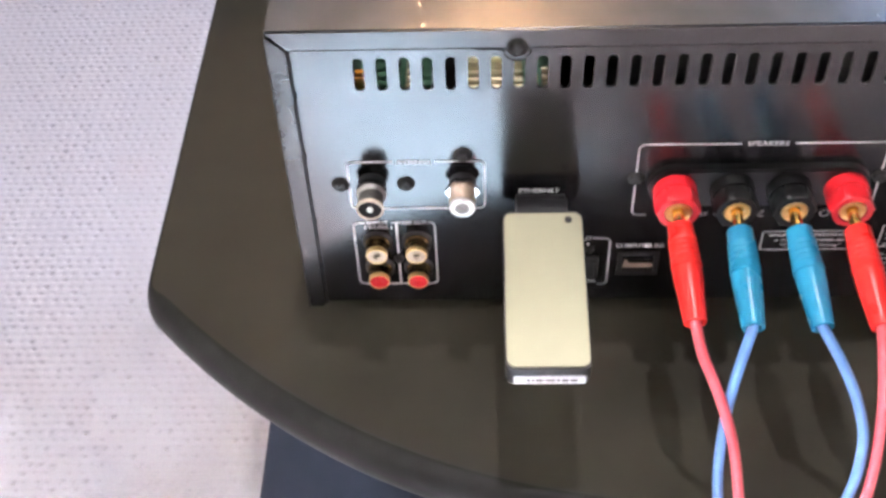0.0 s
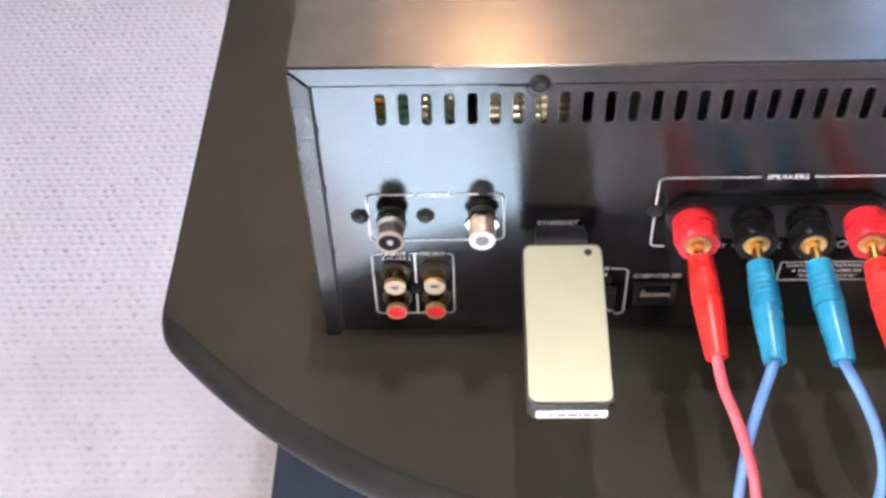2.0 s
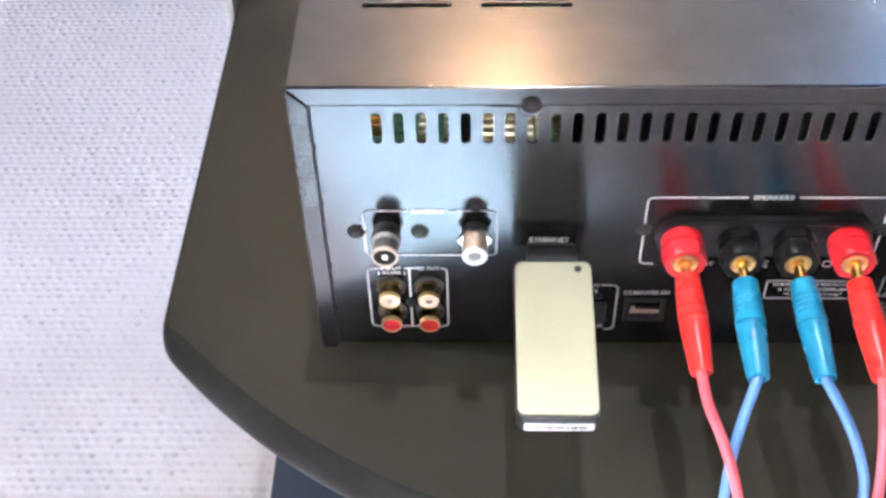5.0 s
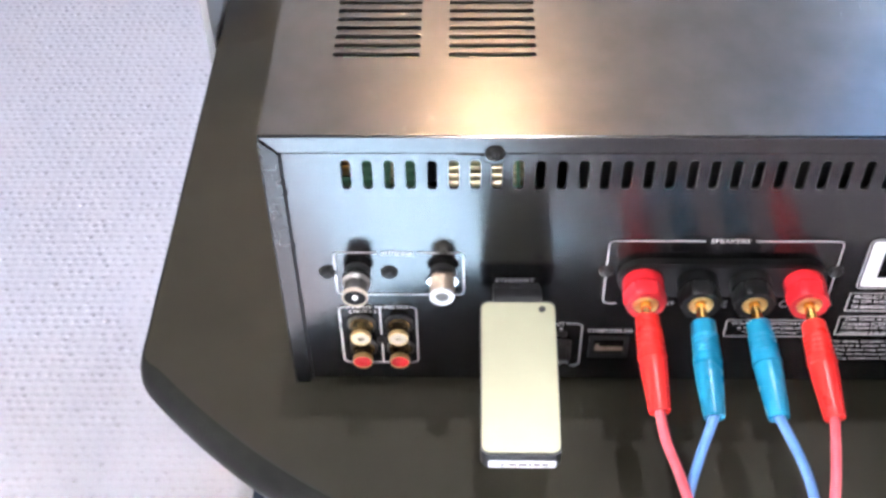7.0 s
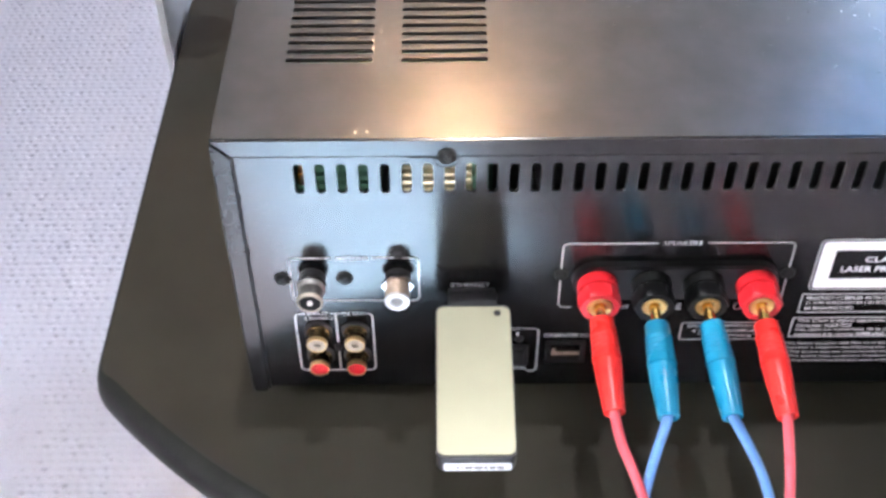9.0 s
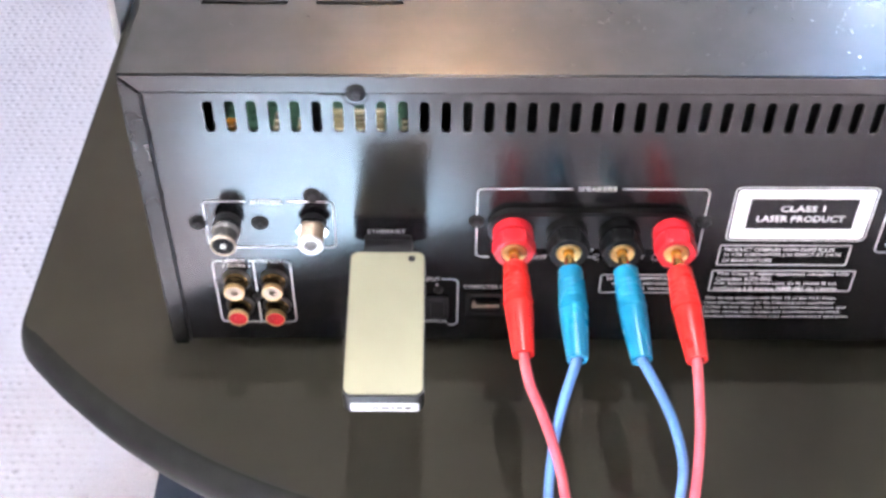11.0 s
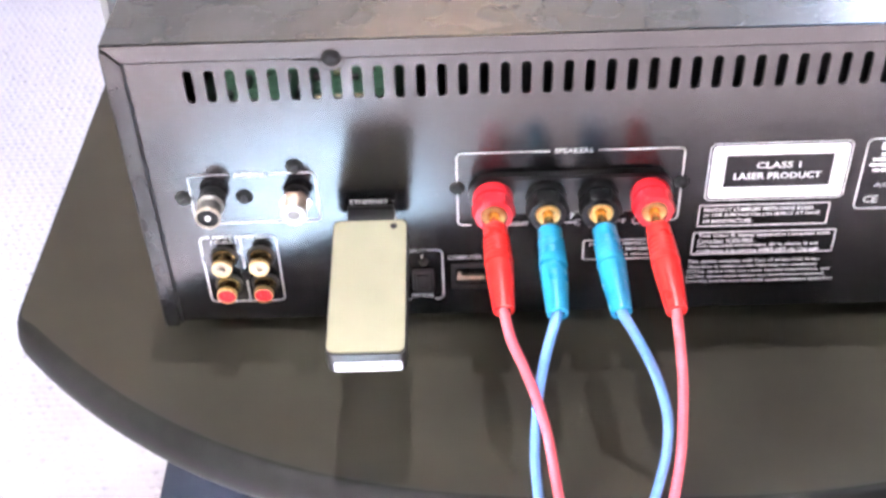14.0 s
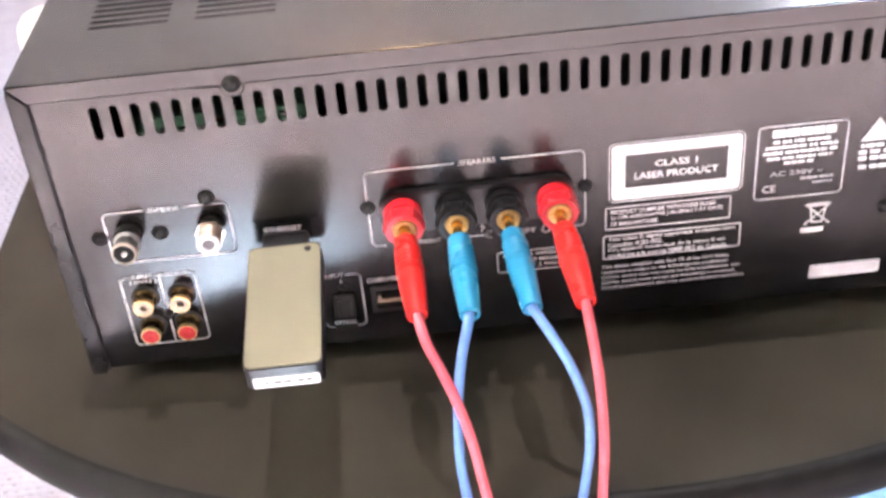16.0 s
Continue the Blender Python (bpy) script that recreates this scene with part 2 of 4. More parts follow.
RIM = grain(material("worn_gilt_rim", (0.62, 0.44, 0.20), 0.4, 0.8), 400, (0.50, 0.34, 0.14), (0.70, 0.50, 0.25), rough=(0.35, 0.5))
DEEPRED = grain(material("deep_red_plastic", (0.36, 0.008, 0.012), 0.45, spec=0.2), 300, (0.32, 0.006, 0.010), (0.40, 0.011, 0.016), rough=(0.3, 0.4))
GREYP = grain(material("grey_insulator", (0.16, 0.155, 0.15), 0.5, spec=0.25), 300, (0.12, 0.115, 0.11), (0.20, 0.195, 0.19))
SINK = grain(material("dull_dark_metal", (0.10, 0.095, 0.09), 0.5), 120, (0.03, 0.028, 0.027), (0.09, 0.084, 0.078), rough=(0.35, 0.6))
GLASS = material("window_glass", (1, 1, 1), 0.02)
GLASS.node_tree.nodes["Principled BSDF"].inputs["Transmission Weight"].default_value = 1.0
GLOW = material("warm_lamp_glass", (0.9, 0.7, 0.45), 0.4)
GLOW.node_tree.nodes["Principled BSDF"].inputs["Emission Color"].default_value = (1.0, 0.62, 0.32, 1)
GLOW.node_tree.nodes["Principled BSDF"].inputs["Emission Strength"].default_value = 16.0


# ---- mesh helpers ----
def part(name, bm, mat, parent=None, label="", smooth=False):
    me = bpy.data.meshes.new(name)
    bmesh.ops.recalc_face_normals(bm, faces=bm.faces[:])
    bm.to_mesh(me)
    bm.free()
    if smooth:
        me.shade_smooth()
        me.set_sharp_from_angle(angle=radians(34))
    me.materials.append(mat)
    ob = new(name, me)
    if parent:
        ob.parent = parent
    if label:
        tagged(ob, label)
    return ob


def thing(name, label, category, group="", kind="", at=(0, 0, 0)):
    ob = new(name)
    ob.empty_display_size = 0.01
    ob.location = at
    return tagged(ob, label, category, group, kind)


def box(bm, x0, x1, y0, y1, z0, z1, bevel=0.0, segments=2):
    made = bmesh.ops.create_cube(bm, size=1.0, matrix=Matrix.Translation(((x0 + x1) / 2, (y0 + y1) / 2, (z0 + z1) / 2)) @ Matrix.Diagonal((x1 - x0, y1 - y0, z1 - z0, 1)))
    if bevel:
        edges = list({e for v in made["verts"] for e in v.link_edges})
        bmesh.ops.bevel(bm, geom=edges, offset=bevel, segments=segments, affect="EDGES", profile=0.5)
    return bm


def lathe(bm, profile, segments=32, m=None, facets=None):
    """Turns a profile of (radius, distance) about its axis; the axis runs along -y from the origin unless m says otherwise.
    facets: ring numbers that are pressed to a hexagon."""
    m = m or Matrix()
    rings = []
    for k, (r, d) in enumerate(profile):
        if r <= 1e-6:
            rings.append([bm.verts.new(m @ Vector((0, -d, 0)))])
            continue
        ring = []
        for s in range(segments):
            a = 2 * math.pi * s / segments
            rr = r
            if facets and k in facets:
                rr = r * math.cos(math.pi / 6) / math.cos((a % (math.pi / 3)) - math.pi / 6)
            ring.append(bm.verts.new(m @ Vector((rr * math.cos(a), -d, rr * math.sin(a)))))
        rings.append(ring)
    for a, b in zip(rings, rings[1:]):
        if len(a) == 1 and len(b) == 1:
            continue
        for s in range(segments):
            t = (s + 1) % segments
            if len(a) == 1:
                bm.faces.new((a[0], b[s], b[t]))
            elif len(b) == 1:
                bm.faces.new((a[s], b[0], a[t]))
            else:
                bm.faces.new((a[s], b[s], b[t], a[t]))
    for ring in (rings[0], rings[-1]):
        if len(ring) > 2:
            bm.faces.new(ring)
    return bm


def slab(bm, outline, lift, depth):
    """A plate from an outline of 2D points; lift(u, v, d) places a point d deep."""
    top = [bm.verts.new(lift(u, v, 0.0)) for u, v in outline]
    low = [bm.verts.new(lift(u, v, depth)) for u, v in outline]
    bm.faces.new(top)
    bm.faces.new(low[::-1])
    for k in range(len(top)):
        n = (k + 1) % len(top)
        bm.faces.new((top[k], low[k], low[n], top[n]))
    return bm


def rounded(x0, x1, z0, z1, r, steps=5):
    out = []
    for cx, cz, a0 in ((x1 - r, z1 - r, 0), (x0 + r, z1 - r, 90), (x0 + r, z0 + r, 180), (x1 - r, z0 + r, 270)):
        for s in range(steps + 1):
            a = radians(a0 + 90 * s / steps)
            out.append((cx + r * math.cos(a), cz + r * math.sin(a)))
    return out


def on_panel(proud):
    """Lifts 2D points of the rear panel to a plate that stands proud of it."""
    return lambda u, v, d: Vector((u, -proud + d, v))


def stroke(bm, pts, width, proud=0.00025, closed=False):
    """A printed line on the rear panel."""
    n = len(pts)
    for k in range(n if closed else n - 1):
        (xa, za), (xb, zb) = pts[k], pts[(k + 1) % n]
        d = Vector((xb - xa, zb - za))
        if d.length < 1e-9:
            continue
        e = d.normalized() * width * 0.3
        s = Vector((-d.y, d.x)).normalized() * width / 2
        a, b = Vector((xa, za)) - e, Vector((xb, zb)) + e
        bm.faces.new([bm.verts.new((p.x, -proud, p.y)) for p in (a + s, b + s, b - s, a - s)])
    return bm


def tube(bm, points, radius, sides=14):
    """A round cable through the points, smoothed."""
    pts = [Vector(p) for p in points]
    fine = []
    for k in range(len(pts) - 1):
        p0, p1, p2, p3 = pts[max(k - 1, 0)], pts[k], pts[k + 1], pts[min(k + 2, len(pts) - 1)]
        for s in range(10):
            t = s / 10
            fine.append(0.5 * ((2 * p1) + (p2 - p0) * t + (2 * p0 - 5 * p1 + 4 * p2 - p3) * t * t + (3 * p1 - p0 - 3 * p2 + p3) * t ** 3))
    fine.append(pts[-1])
    rings, up = [], Vector((1, 0, 0))
    for k, p in enumerate(fine):
        d = (fine[min(k + 1, len(fine) - 1)] - fine[max(k - 1, 0)]).normalized()
        side = (up - d * up.dot(d)).normalized()
        other = d.cross(side)
        rings.append([bm.verts.new(p + radius * (math.cos(2 * math.pi * s / sides) * side + math.sin(2 * math.pi * s / sides) * other)) for s in range(sides)])
    for a, b in zip(rings, rings[1:]):
        for s in range(sides):
            bm.faces.new((a[s], a[(s + 1) % sides], b[(s + 1) % sides], b[s]))
    bm.faces.new(rings[0])
    bm.faces.new(rings[-1])
    return bm


def words(name, text, x0, x1, z0, z1, mat, parent, proud=0.0003, align="CENTER", slant=0.0, bold=0.012):
    """Lettering on the rear panel, fitted into the rectangle x0..x1, z0..z1."""
    cu = bpy.data.curves.new("lettering", "FONT")
    cu.body, cu.align_x, cu.resolution_u, cu.shear, cu.offset = text, align, 2, slant, bold
    tmp = bpy.data.objects.new("lettering", cu)
    scene.collection.objects.link(tmp)
    bpy.context.view_layer.update()
    me = bpy.data.meshes.new_from_object(tmp.evaluated_get(bpy.context.evaluated_depsgraph_get()))
    bpy.data.objects.remove(tmp)
    co = np.empty(len(me.vertices) * 3)
    me.vertices.foreach_get("co", co)
    co = co.reshape(-1, 3)
    lo, hi = co.min(0), co.max(0)
    out = np.empty_like(co)
    out[:, 0] = x0 + (co[:, 0] - lo[0]) / (hi[0] - lo[0]) * (x1 - x0)
    out[:, 1] = -proud
    out[:, 2] = z0 + (co[:, 1] - lo[1]) / (hi[1] - lo[1]) * (z1 - z0)
    me.vertices.foreach_set("co", out.ravel())
    me.name = name
    me.materials.clear()
    me.materials.append(mat)
    me.update()
    ob = new(name, me)
    ob.parent = parent
    return ob


def ring_cell(bm, cell, hole, lift, depth):
    """A rectangular cell of sheet metal with a hole through it; both are outlines with as many points."""
    n = len(hole)
    a = [bm.verts.new(lift(u, v, 0.0)) for u, v in cell]
    b = [bm.verts.new(lift(u, v, 0.0)) for u, v in hole]
    c = [bm.verts.new(lift(u, v, depth)) for u, v in hole]
    for k in range(n):
        t = (k + 1) % n
        bm.faces.new((a[k], a[t], b[t], b[k]))
        bm.faces.new((b[k], b[t], c[t], c[k]))


def stadium(cx, cz, w, h, steps=6):
    """An upright (or lying) slot with round ends, and the matching outline of a rectangle for its cell."""
    pts = []
    r = min(w, h) / 2
    if h >= w:
        ends = ((cz + h / 2 - r, 0), (cz - h / 2 + r, 180))
        for c, a0 in ends:
            for s in range(steps + 1):
                a = radians(a0 + 180 * s / steps)
                pts.append((cx + r * math.cos(a), c + r * math.sin(a)))
    else:
        ends = ((cx + w / 2 - r, -90), (cx - w / 2 + r, 90))
        for c, a0 in ends:
            for s in range(steps + 1):
                a = radians(a0 + 180 * s / steps)
                pts.append((c + r * math.cos(a), cz + r * math.sin(a)))
    return pts


def cell_for(hole, x0, x1, z0, z1):
    """Points on the rectangle's edge, one for each point of the hole, seen from its middle, with the corners kept."""
    cx, cz = (x0 + x1) / 2, (z0 + z1) / 2
    hx, hz = max(abs(u - cx) for u, v in hole), max(abs(v - cz) for u, v in hole)
    out = []
    for u, v in hole:
        du, dv = (u - cx) / hx, (v - cz) / hz
        k = max(abs(du), abs(dv))
        out.append((cx + du / k * (x1 - x0) / 2, cz + dv / k * (z1 - z0) / 2))
    # pull the nearest point to each corner
    for qx in (x0, x1):
        for qz in (z0, z1):
            i = min(range(len(out)), key=lambda j: (out[j][0] - qx) ** 2 + (out[j][1] - qz) ** 2)
            out[i] = (qx, qz)
    return out


# ---- the room ----
def wall_with_opening(name, axis, inner, outer, lo, hi, hole, mat, label):
    """A wall with one opening: axis 'x' means that the wall runs along x."""
    bm = bmesh.new()
    a0, a1, z0, z1 = hole
    for u0, u1, w0, w1 in ((lo, a0, FLOOR_Z, CEIL_Z), (a1, hi, FLOOR_Z, CEIL_Z), (a0, a1, FLOOR_Z, z0), (a0, a1, z1, CEIL_Z)):
        if axis == "x":
            box(bm, u0, u1, min(inner, outer), max(inner, outer), w0, w1)
        else:
            box(bm, min(inner, outer), max(inner, outer), u0, u1, w0, w1)
    return tagged(part(name, bm, mat), label, "wall", kind="structure")


T = 0.2
wall_with_opening("wall_north", "x", Y1, Y1 + T, X0 - T, X1 + T, WIN_N, WALL_PALE, "pale grey painted plaster wall of the room")
tagged(part("wall_south", box(bmesh.new(), X0 - T, X1 + T, Y0 - T, Y0, FLOOR_Z, CEIL_Z), WALL), "dark taupe painted plaster wall of the room", "wall", kind="structure")
wall_with_opening("wall_east", "y", X1, X1 + T, Y0, Y1, WIN_E, WALL, "dark taupe painted plaster wall of the room")
bm = bmesh.new()
for y0, y1, z0, z1 in ((Y0, WIN_V[0], FLOOR_Z, CEIL_Z), (WIN_V[0], WIN_V[1], FLOOR_Z, WIN_V[2]), (WIN_V[0], WIN_V[1], WIN_V[3], CEIL_Z), (WIN_V[1], WIN_W[0], FLOOR_Z, CEIL_Z),
                       (WIN_W[0], WIN_W[1], FLOOR_Z, WIN_W[2]), (WIN_W[0], WIN_W[1], WIN_W[3], CEIL_Z), (WIN_W[1], Y1, FLOOR_Z, CEIL_Z)):
    box(bm, X0 - T, X0, y0, y1, z0, z1)
tagged(part("wall_west", bm, WALL), "dark taupe painted plaster wall of the room", "wall", kind="structure")
# unseen slabs outside, added to trim the sun and sky light entering the windows
for x0, x1, y0, y1, top in ((-6.3, -6.0, -9.0, 9.0, 4.9), (-6.0, X0 - T, -0.275, -0.175, 6.5), (-6.0, X0 - T, -0.660, -0.655, 6.5), (-6.0, X0 - T, -1.57, -1.47, 6.5), (-6.0, 7.0, 7.0, 7.3, 6.5), (7.0, 7.3, -9.0, 9.0, 5.0)):
    tagged(part("light_blocker", box(bmesh.new(), x0, x1, y0, y1, FLOOR_Z - 0.5, top), BLOCKER), "unseen dark slab outside, added to trim the window light", "wall", kind="structure")
tagged(part("ceiling", box(bmesh.new(), X0 - T, X1 + T, Y0 - T, Y1 + T, CEIL_Z, CEIL_Z + 0.15), CEILING), "flat dark taupe painted ceiling of the room", "ceiling", kind="structure")
tagged(part("floor", box(bmesh.new(), X0 - T, X1 + T, Y0 - T, Y1 + T, FLOOR_Z - 0.1, FLOOR_Z), CARPET), "floor covered in pale pinkish wool carpet", "floor", kind="structure")


def window(name, axis, at, a0, a1, z0, z1, w=0.05):
    win = thing(name, "assumed window out of view, white painted frame with a clear pane", "window", kind="structure")
    bm = bmesh.new()
    for u0, u1, w0, w1 in ((a0, a1, z0, z0 + w), (a0, a1, z1 - w, z1), (a0, a0 + w, z0 + w, z1 - w), (a1 - w, a1, z0 + w, z1 - w)):
        if axis == "x":
            box(bm, u0, u1, at, at + 0.06, w0, w1, 0.004)
        else:
            box(bm, at - 0.06, at, u0, u1, w0, w1, 0.004)
    part("window_frame", bm, FRAME, win)
    bm = bmesh.new()
    if axis == "x":
        box(bm, a0 + w, a1 - w, at + 0.026, at + 0.03, z0 + w, z1 - w)
    else:
        box(bm, at - 0.03, at - 0.026, a0 + w, a1 - w, z0 + w, z1 - w)
    pane = part("pane", bm, GLASS, win)
    pane.visible_shadow = False


window("window_1", "x", Y1 + 0.01, *WIN_N)
window("window_2", "y", X0 - 0.01, *WIN_W, 0.02)
window("window_3", "y", X0 - 0.01, *WIN_V, 0.02)
window("window_4", "y", X1 + 0.07, *WIN_E)

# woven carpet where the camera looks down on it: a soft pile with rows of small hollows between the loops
rng = np.random.default_rng(4)
PX, PY, STEP = 0.0088, 0.0070, 0.0014
gx, gy = np.arange(-0.60, 0.02, STEP), np.arange(-0.12, 1.05, STEP)
ux, uy = np.meshgrid(gx, gy)
row = np.floor(uy / PY)
shift = np.where(row % 2 == 0, 0.0, 0.5 * PX)
col = np.floor((ux - shift) / PX)
key = ((row - row.min()).astype(int) * 131 + (col - col.min()).astype(int))
count = int(key.max()) + 1
jx, jy = rng.normal(0, 0.0007, count)[key], rng.normal(0, 0.0005, count)[key]
deep = np.clip(rng.normal(0.0018, 0.0008, count), 0.0, 0.0038)[key]
wide = np.clip(rng.normal(0.0014, 0.0003, count), 0.0009, 0.0020)[key]
dx, dy = ux - shift - (col + 0.5) * PX - jx, uy - (row + 0.5) * PY - jy
pile = 0.0042 - deep * np.exp(-(dx / wide) ** 2 - (dy / (wide * 0.72)) ** 2)
pile += 0.00010 * np.cos(2 * np.pi * uy / PY) + 0.00012 * np.cos(2 * np.pi * ux / PX) + rng.normal(0, 0.00006, ux.shape)
verts = np.stack((ux, uy, FLOOR_Z + pile), -1).reshape(-1, 3)
across = len(gx)
first = (np.arange(len(gy) - 1)[:, None] * across + np.arange(across - 1)).ravel()
faces = np.stack((first, first + 1, first + across + 1, first + across), -1).tolist()
verts = verts.tolist()
# darker sheet showing through the deepest hollows; its colour stands in for their shade
tagged(part("carpet_hollow_shade", box(bmesh.new(), -0.60, 0.02, -0.12, 1.05, FLOOR_Z + 0.0004, FLOOR_Z + 0.0022), HOLLOW_SHADE), "dull grey sheet under the carpet loops, imitating shade in the hollows", "carpet", kind="structure")
me = bpy.data.meshes.new("carpet_loops")
me.from_pydata(verts, [], faces)
me.materials.append(LOOP)
me.shade_smooth()
tagged(new("carpet_loops", me), "pale pinkish woven wool carpet loops on the floor", "carpet", kind="stuff")

# unseen: mauve sheet before the stand, sunlit blue reflector askew on it, for panel reflections
bm = bmesh.new()
box(bm, -0.55, 1.3, -1.55, -0.27, FLOOR_Z + 0.004, FLOOR_Z + 0.011, 0.003)
tagged(part("rug", bm, MAUVE), "unseen flat mauve-grey sheet on the carpet, added to tone the panel's reflection", "rug")
bm = box(bmesh.new(), -0.095, 0.095, -0.18, 0.18, 0.0, 0.008, 0.003)
bm.transform(Matrix.Translation((0.012, -0.51, FLOOR_Z + 0.0112)) @ Matrix.Rotation(radians(-28), 4, "Z"))
tagged(part("mat", bm, BOUNCE_BLUE), "unseen small pale blue reflector askew on the mauve sheet, added to brighten the panel", "mat")


bm = box(bmesh.new(), 0.345, 0.80, 0.02, 0.62, FLOOR_Z + 0.004, FLOOR_Z + 0.012, 0.003)
tagged(part("mat", bm, SKYMAT), "sky blue woven mat under the open end of the stand", "mat")


# lamps
def wall_lamp(at):
    lamp = thing("wall_lamp", "warm glowing glass wall lamp on a brass mount", "lamp", at=at)
    bm = lathe(bmesh.new(), [(0.0, 0.0), (0.06, 0.0), (0.06, 0.012), (0.02, 0.02), (0.016, 0.08), (0.0, 0.08)], 32)
    part("mount", bm, BRASS, lamp, smooth=True)
    bm = bmesh.new()
    bmesh.ops.create_uvsphere(bm, u_segments=32, v_segments=20, radius=0.066, matrix=Matrix.Translation((0, -0.12, 0)) @ Matrix.Diagonal((1, 0.8, 1.1, 1)))
    part("shade", bm, GLOW, lamp, "frosted warm glowing glass shade", smooth=True)
    return lamp


wall_lamp((0.12, Y1, 2.16))


def pendant_lamp(at):
    x, y, z = at
    lamp = thing("pendant_lamp", "small brass lamp on a short cord under the ceiling", "lamp", at=(x, y, CEIL_Z))
    up = Matrix.Rotation(radians(90), 4, "X")
    drop = CEIL_Z - z
    part("rose", lathe(bmesh.new(), [(0.0, 0.0), (0.04, 0.0), (0.04, 0.012), (0.006, 0.03), (0.0, 0.03)], 32, up), BRASS, lamp, smooth=True)
    part("cord", lathe(bmesh.new(), [(0.0, 0.02), (0.003, 0.02), (0.003, drop - 0.08), (0.0, drop - 0.08)], 12, up), BLACKP, lamp, smooth=True)
    part("socket", lathe(bmesh.new(), [(0.0, drop - 0.085), (0.012, drop - 0.08), (0.016, drop - 0.05), (0.016, drop - 0.03), (0.0, drop - 0.03)], 24, up), BRASS, lamp, smooth=True)
    return lamp


pendant_lamp(PENDANT)


# ---- the stand ----
XC, HALF = 0.2155, 0.2885


def board_outline(grow):
    """The bow-fronted outline of the stand's boards, grown or shrunk by so many metres."""
    pts = []
    for k in range(61):
        u = -1 + 2 * k / 60
        x = XC + u * HALF
        pts.append(Vector((x, -0.093 + 0.108 * abs(u) ** (3 if u < 0 else 2))))
    for k in range(61):
        u = 1 - 2 * k / 60
        pts.append(Vector((XC + u * HALF, 0.418 - 0.108 * abs(u) ** 3)))
    # soften the corners by a few rounds of averaging on a fine resampling
    fine = []
    for k, p in enumerate(pts):
        q = pts[(k + 1) % len(pts)]
        n = max(1, int((q - p).length / 0.004))
        fine += [p.lerp(q, s / n) for s in range(n)]
    for _ in range(2):
        fine = [(fine[k - 1] + 2 * fine[k] + fine[(k + 1) % len(fine)]) / 4 for k in range(len(fine))]
    out = []
    for k, p in enumerate(fine):
        d = fine[(k + 1) % len(fine)] - fine[k - 1]
        out.append(p + Vector((d.y, -d.x)).normalized() * grow)
    return out


def bullnose_board(name, z_top, thick, grow, mat, parent, label, band=None, right=None):
    """A board with a rounded rim. band: the rim's own material; right: where the board ends short on that side."""
    bm = bmesh.new()
    r = thick / 2
    rings = []
    rim, flank = board_outline(grow), board_outline(grow - 0.001)

    def inset_outline(inset):
        """The outline drawn in by so much along the bows, and by a third of it along the straight flanks."""
        return [p + (q - p) * (-inset / 0.001) * (0.3 + 0.6 * min(1.0, abs(q.y - p.y) / 0.00075)) for p, q in zip(rim, flank)]

    levels = [(math.sin(radians(a)) * r * 0.68 - r * 0.68, z_top - r + math.cos(radians(a)) * r) for a in range(0, 181, 15)]
    for inset, z in levels:
        ring = inset_outline(inset)
        rings.append([bm.verts.new((p.x if right is None else min(p.x, right + inset), p.y, z)) for p in ring])
    n = len(rings[0])
    for a, b in zip(rings, rings[1:]):
        for k in range(n):
            bm.faces.new((a[k], b[k], b[(k + 1) % n], a[(k + 1) % n]))
    top, low = rings[0], rings[-1]
    if band is None:
        bm.faces.new(top)
    else:
        inner = [bm.verts.new((p.x, p.y, z_top)) for p in inset_outline(-r * 0.68 - 0.0012)]
        for k in range(n):
            bm.faces.new((top[k], inner[k], inner[(k + 1) % n], top[(k + 1) % n]))
        bm.faces.new(inner)
    bm.faces.new(low[::-1])
    ob = part(name, bm, mat, parent, label, smooth=True)
    if band:
        ob.data.materials.append(band)
        for poly in ob.data.polygons:
            if len(poly.vertices) == 4:
                poly.material_index = 1
    return ob


stand = thing("tv_stand", "black lacquered bow-fronted stand with a lower shelf", "stand", at=(0, 0, 0))
bullnose_board("top_board", 0.0, 0.022, 0.0, BOARD, stand, "satin black board with a rounded edge", EDGE)
bm = bmesh.new()
crease = [(p, q) for p, q in zip(board_outline(-0.0079), board_outline(-0.0086)) if p.y < -0.012]
crease.sort(key=lambda pq: pq[0].x)
for (p0, q0), (p1, q1) in zip(crease, crease[1:]):
    bm.faces.new([bm.verts.new((v.x, v.y, 0.0002)) for v in (p0, p1, q1, q0)])
part("edge_joint", bm, DARK, stand, "thin dark joint of the edge band")
bullnose_board("lower_shelf", -0.20, 0.016, -0.016, SHELF, stand, "glossy blue-black lower shelf", right=0.30)
bullnose_board("base_board", FLOOR_Z + 0.034, 0.03, -0.03, BOARD, stand, "", right=0.30)
# hidden block, added only to keep east light off the carpet beside the stand
part("shade_block", box(bmesh.new(), -0.044, 0.290, 0.02, 0.320, FLOOR_Z + 0.0335, -0.2165, 0.002), BOARD, stand)
for cx in (0.06, 0.26):
    bm = bmesh.new()
    lathe(bm, [(0.0, 0.0), (0.024, 0.0), (0.024, 0.334), (0.0, 0.334)], 32, Matrix.Translation((cx, 0.26, -0.0215)) @ Matrix.Rotation(radians(90), 4, "X"))
    part("column", bm, BLACKP, stand, smooth=True)

# ---- the receiver ----
W, DEPTH, ZB, ZT = 0.431, 0.345, 0.014, 0.145
receiver = thing("hifi_receiver", "black metal hi-fi receiver with its connector panel facing out", "receiver", at=(0, 0, 0))

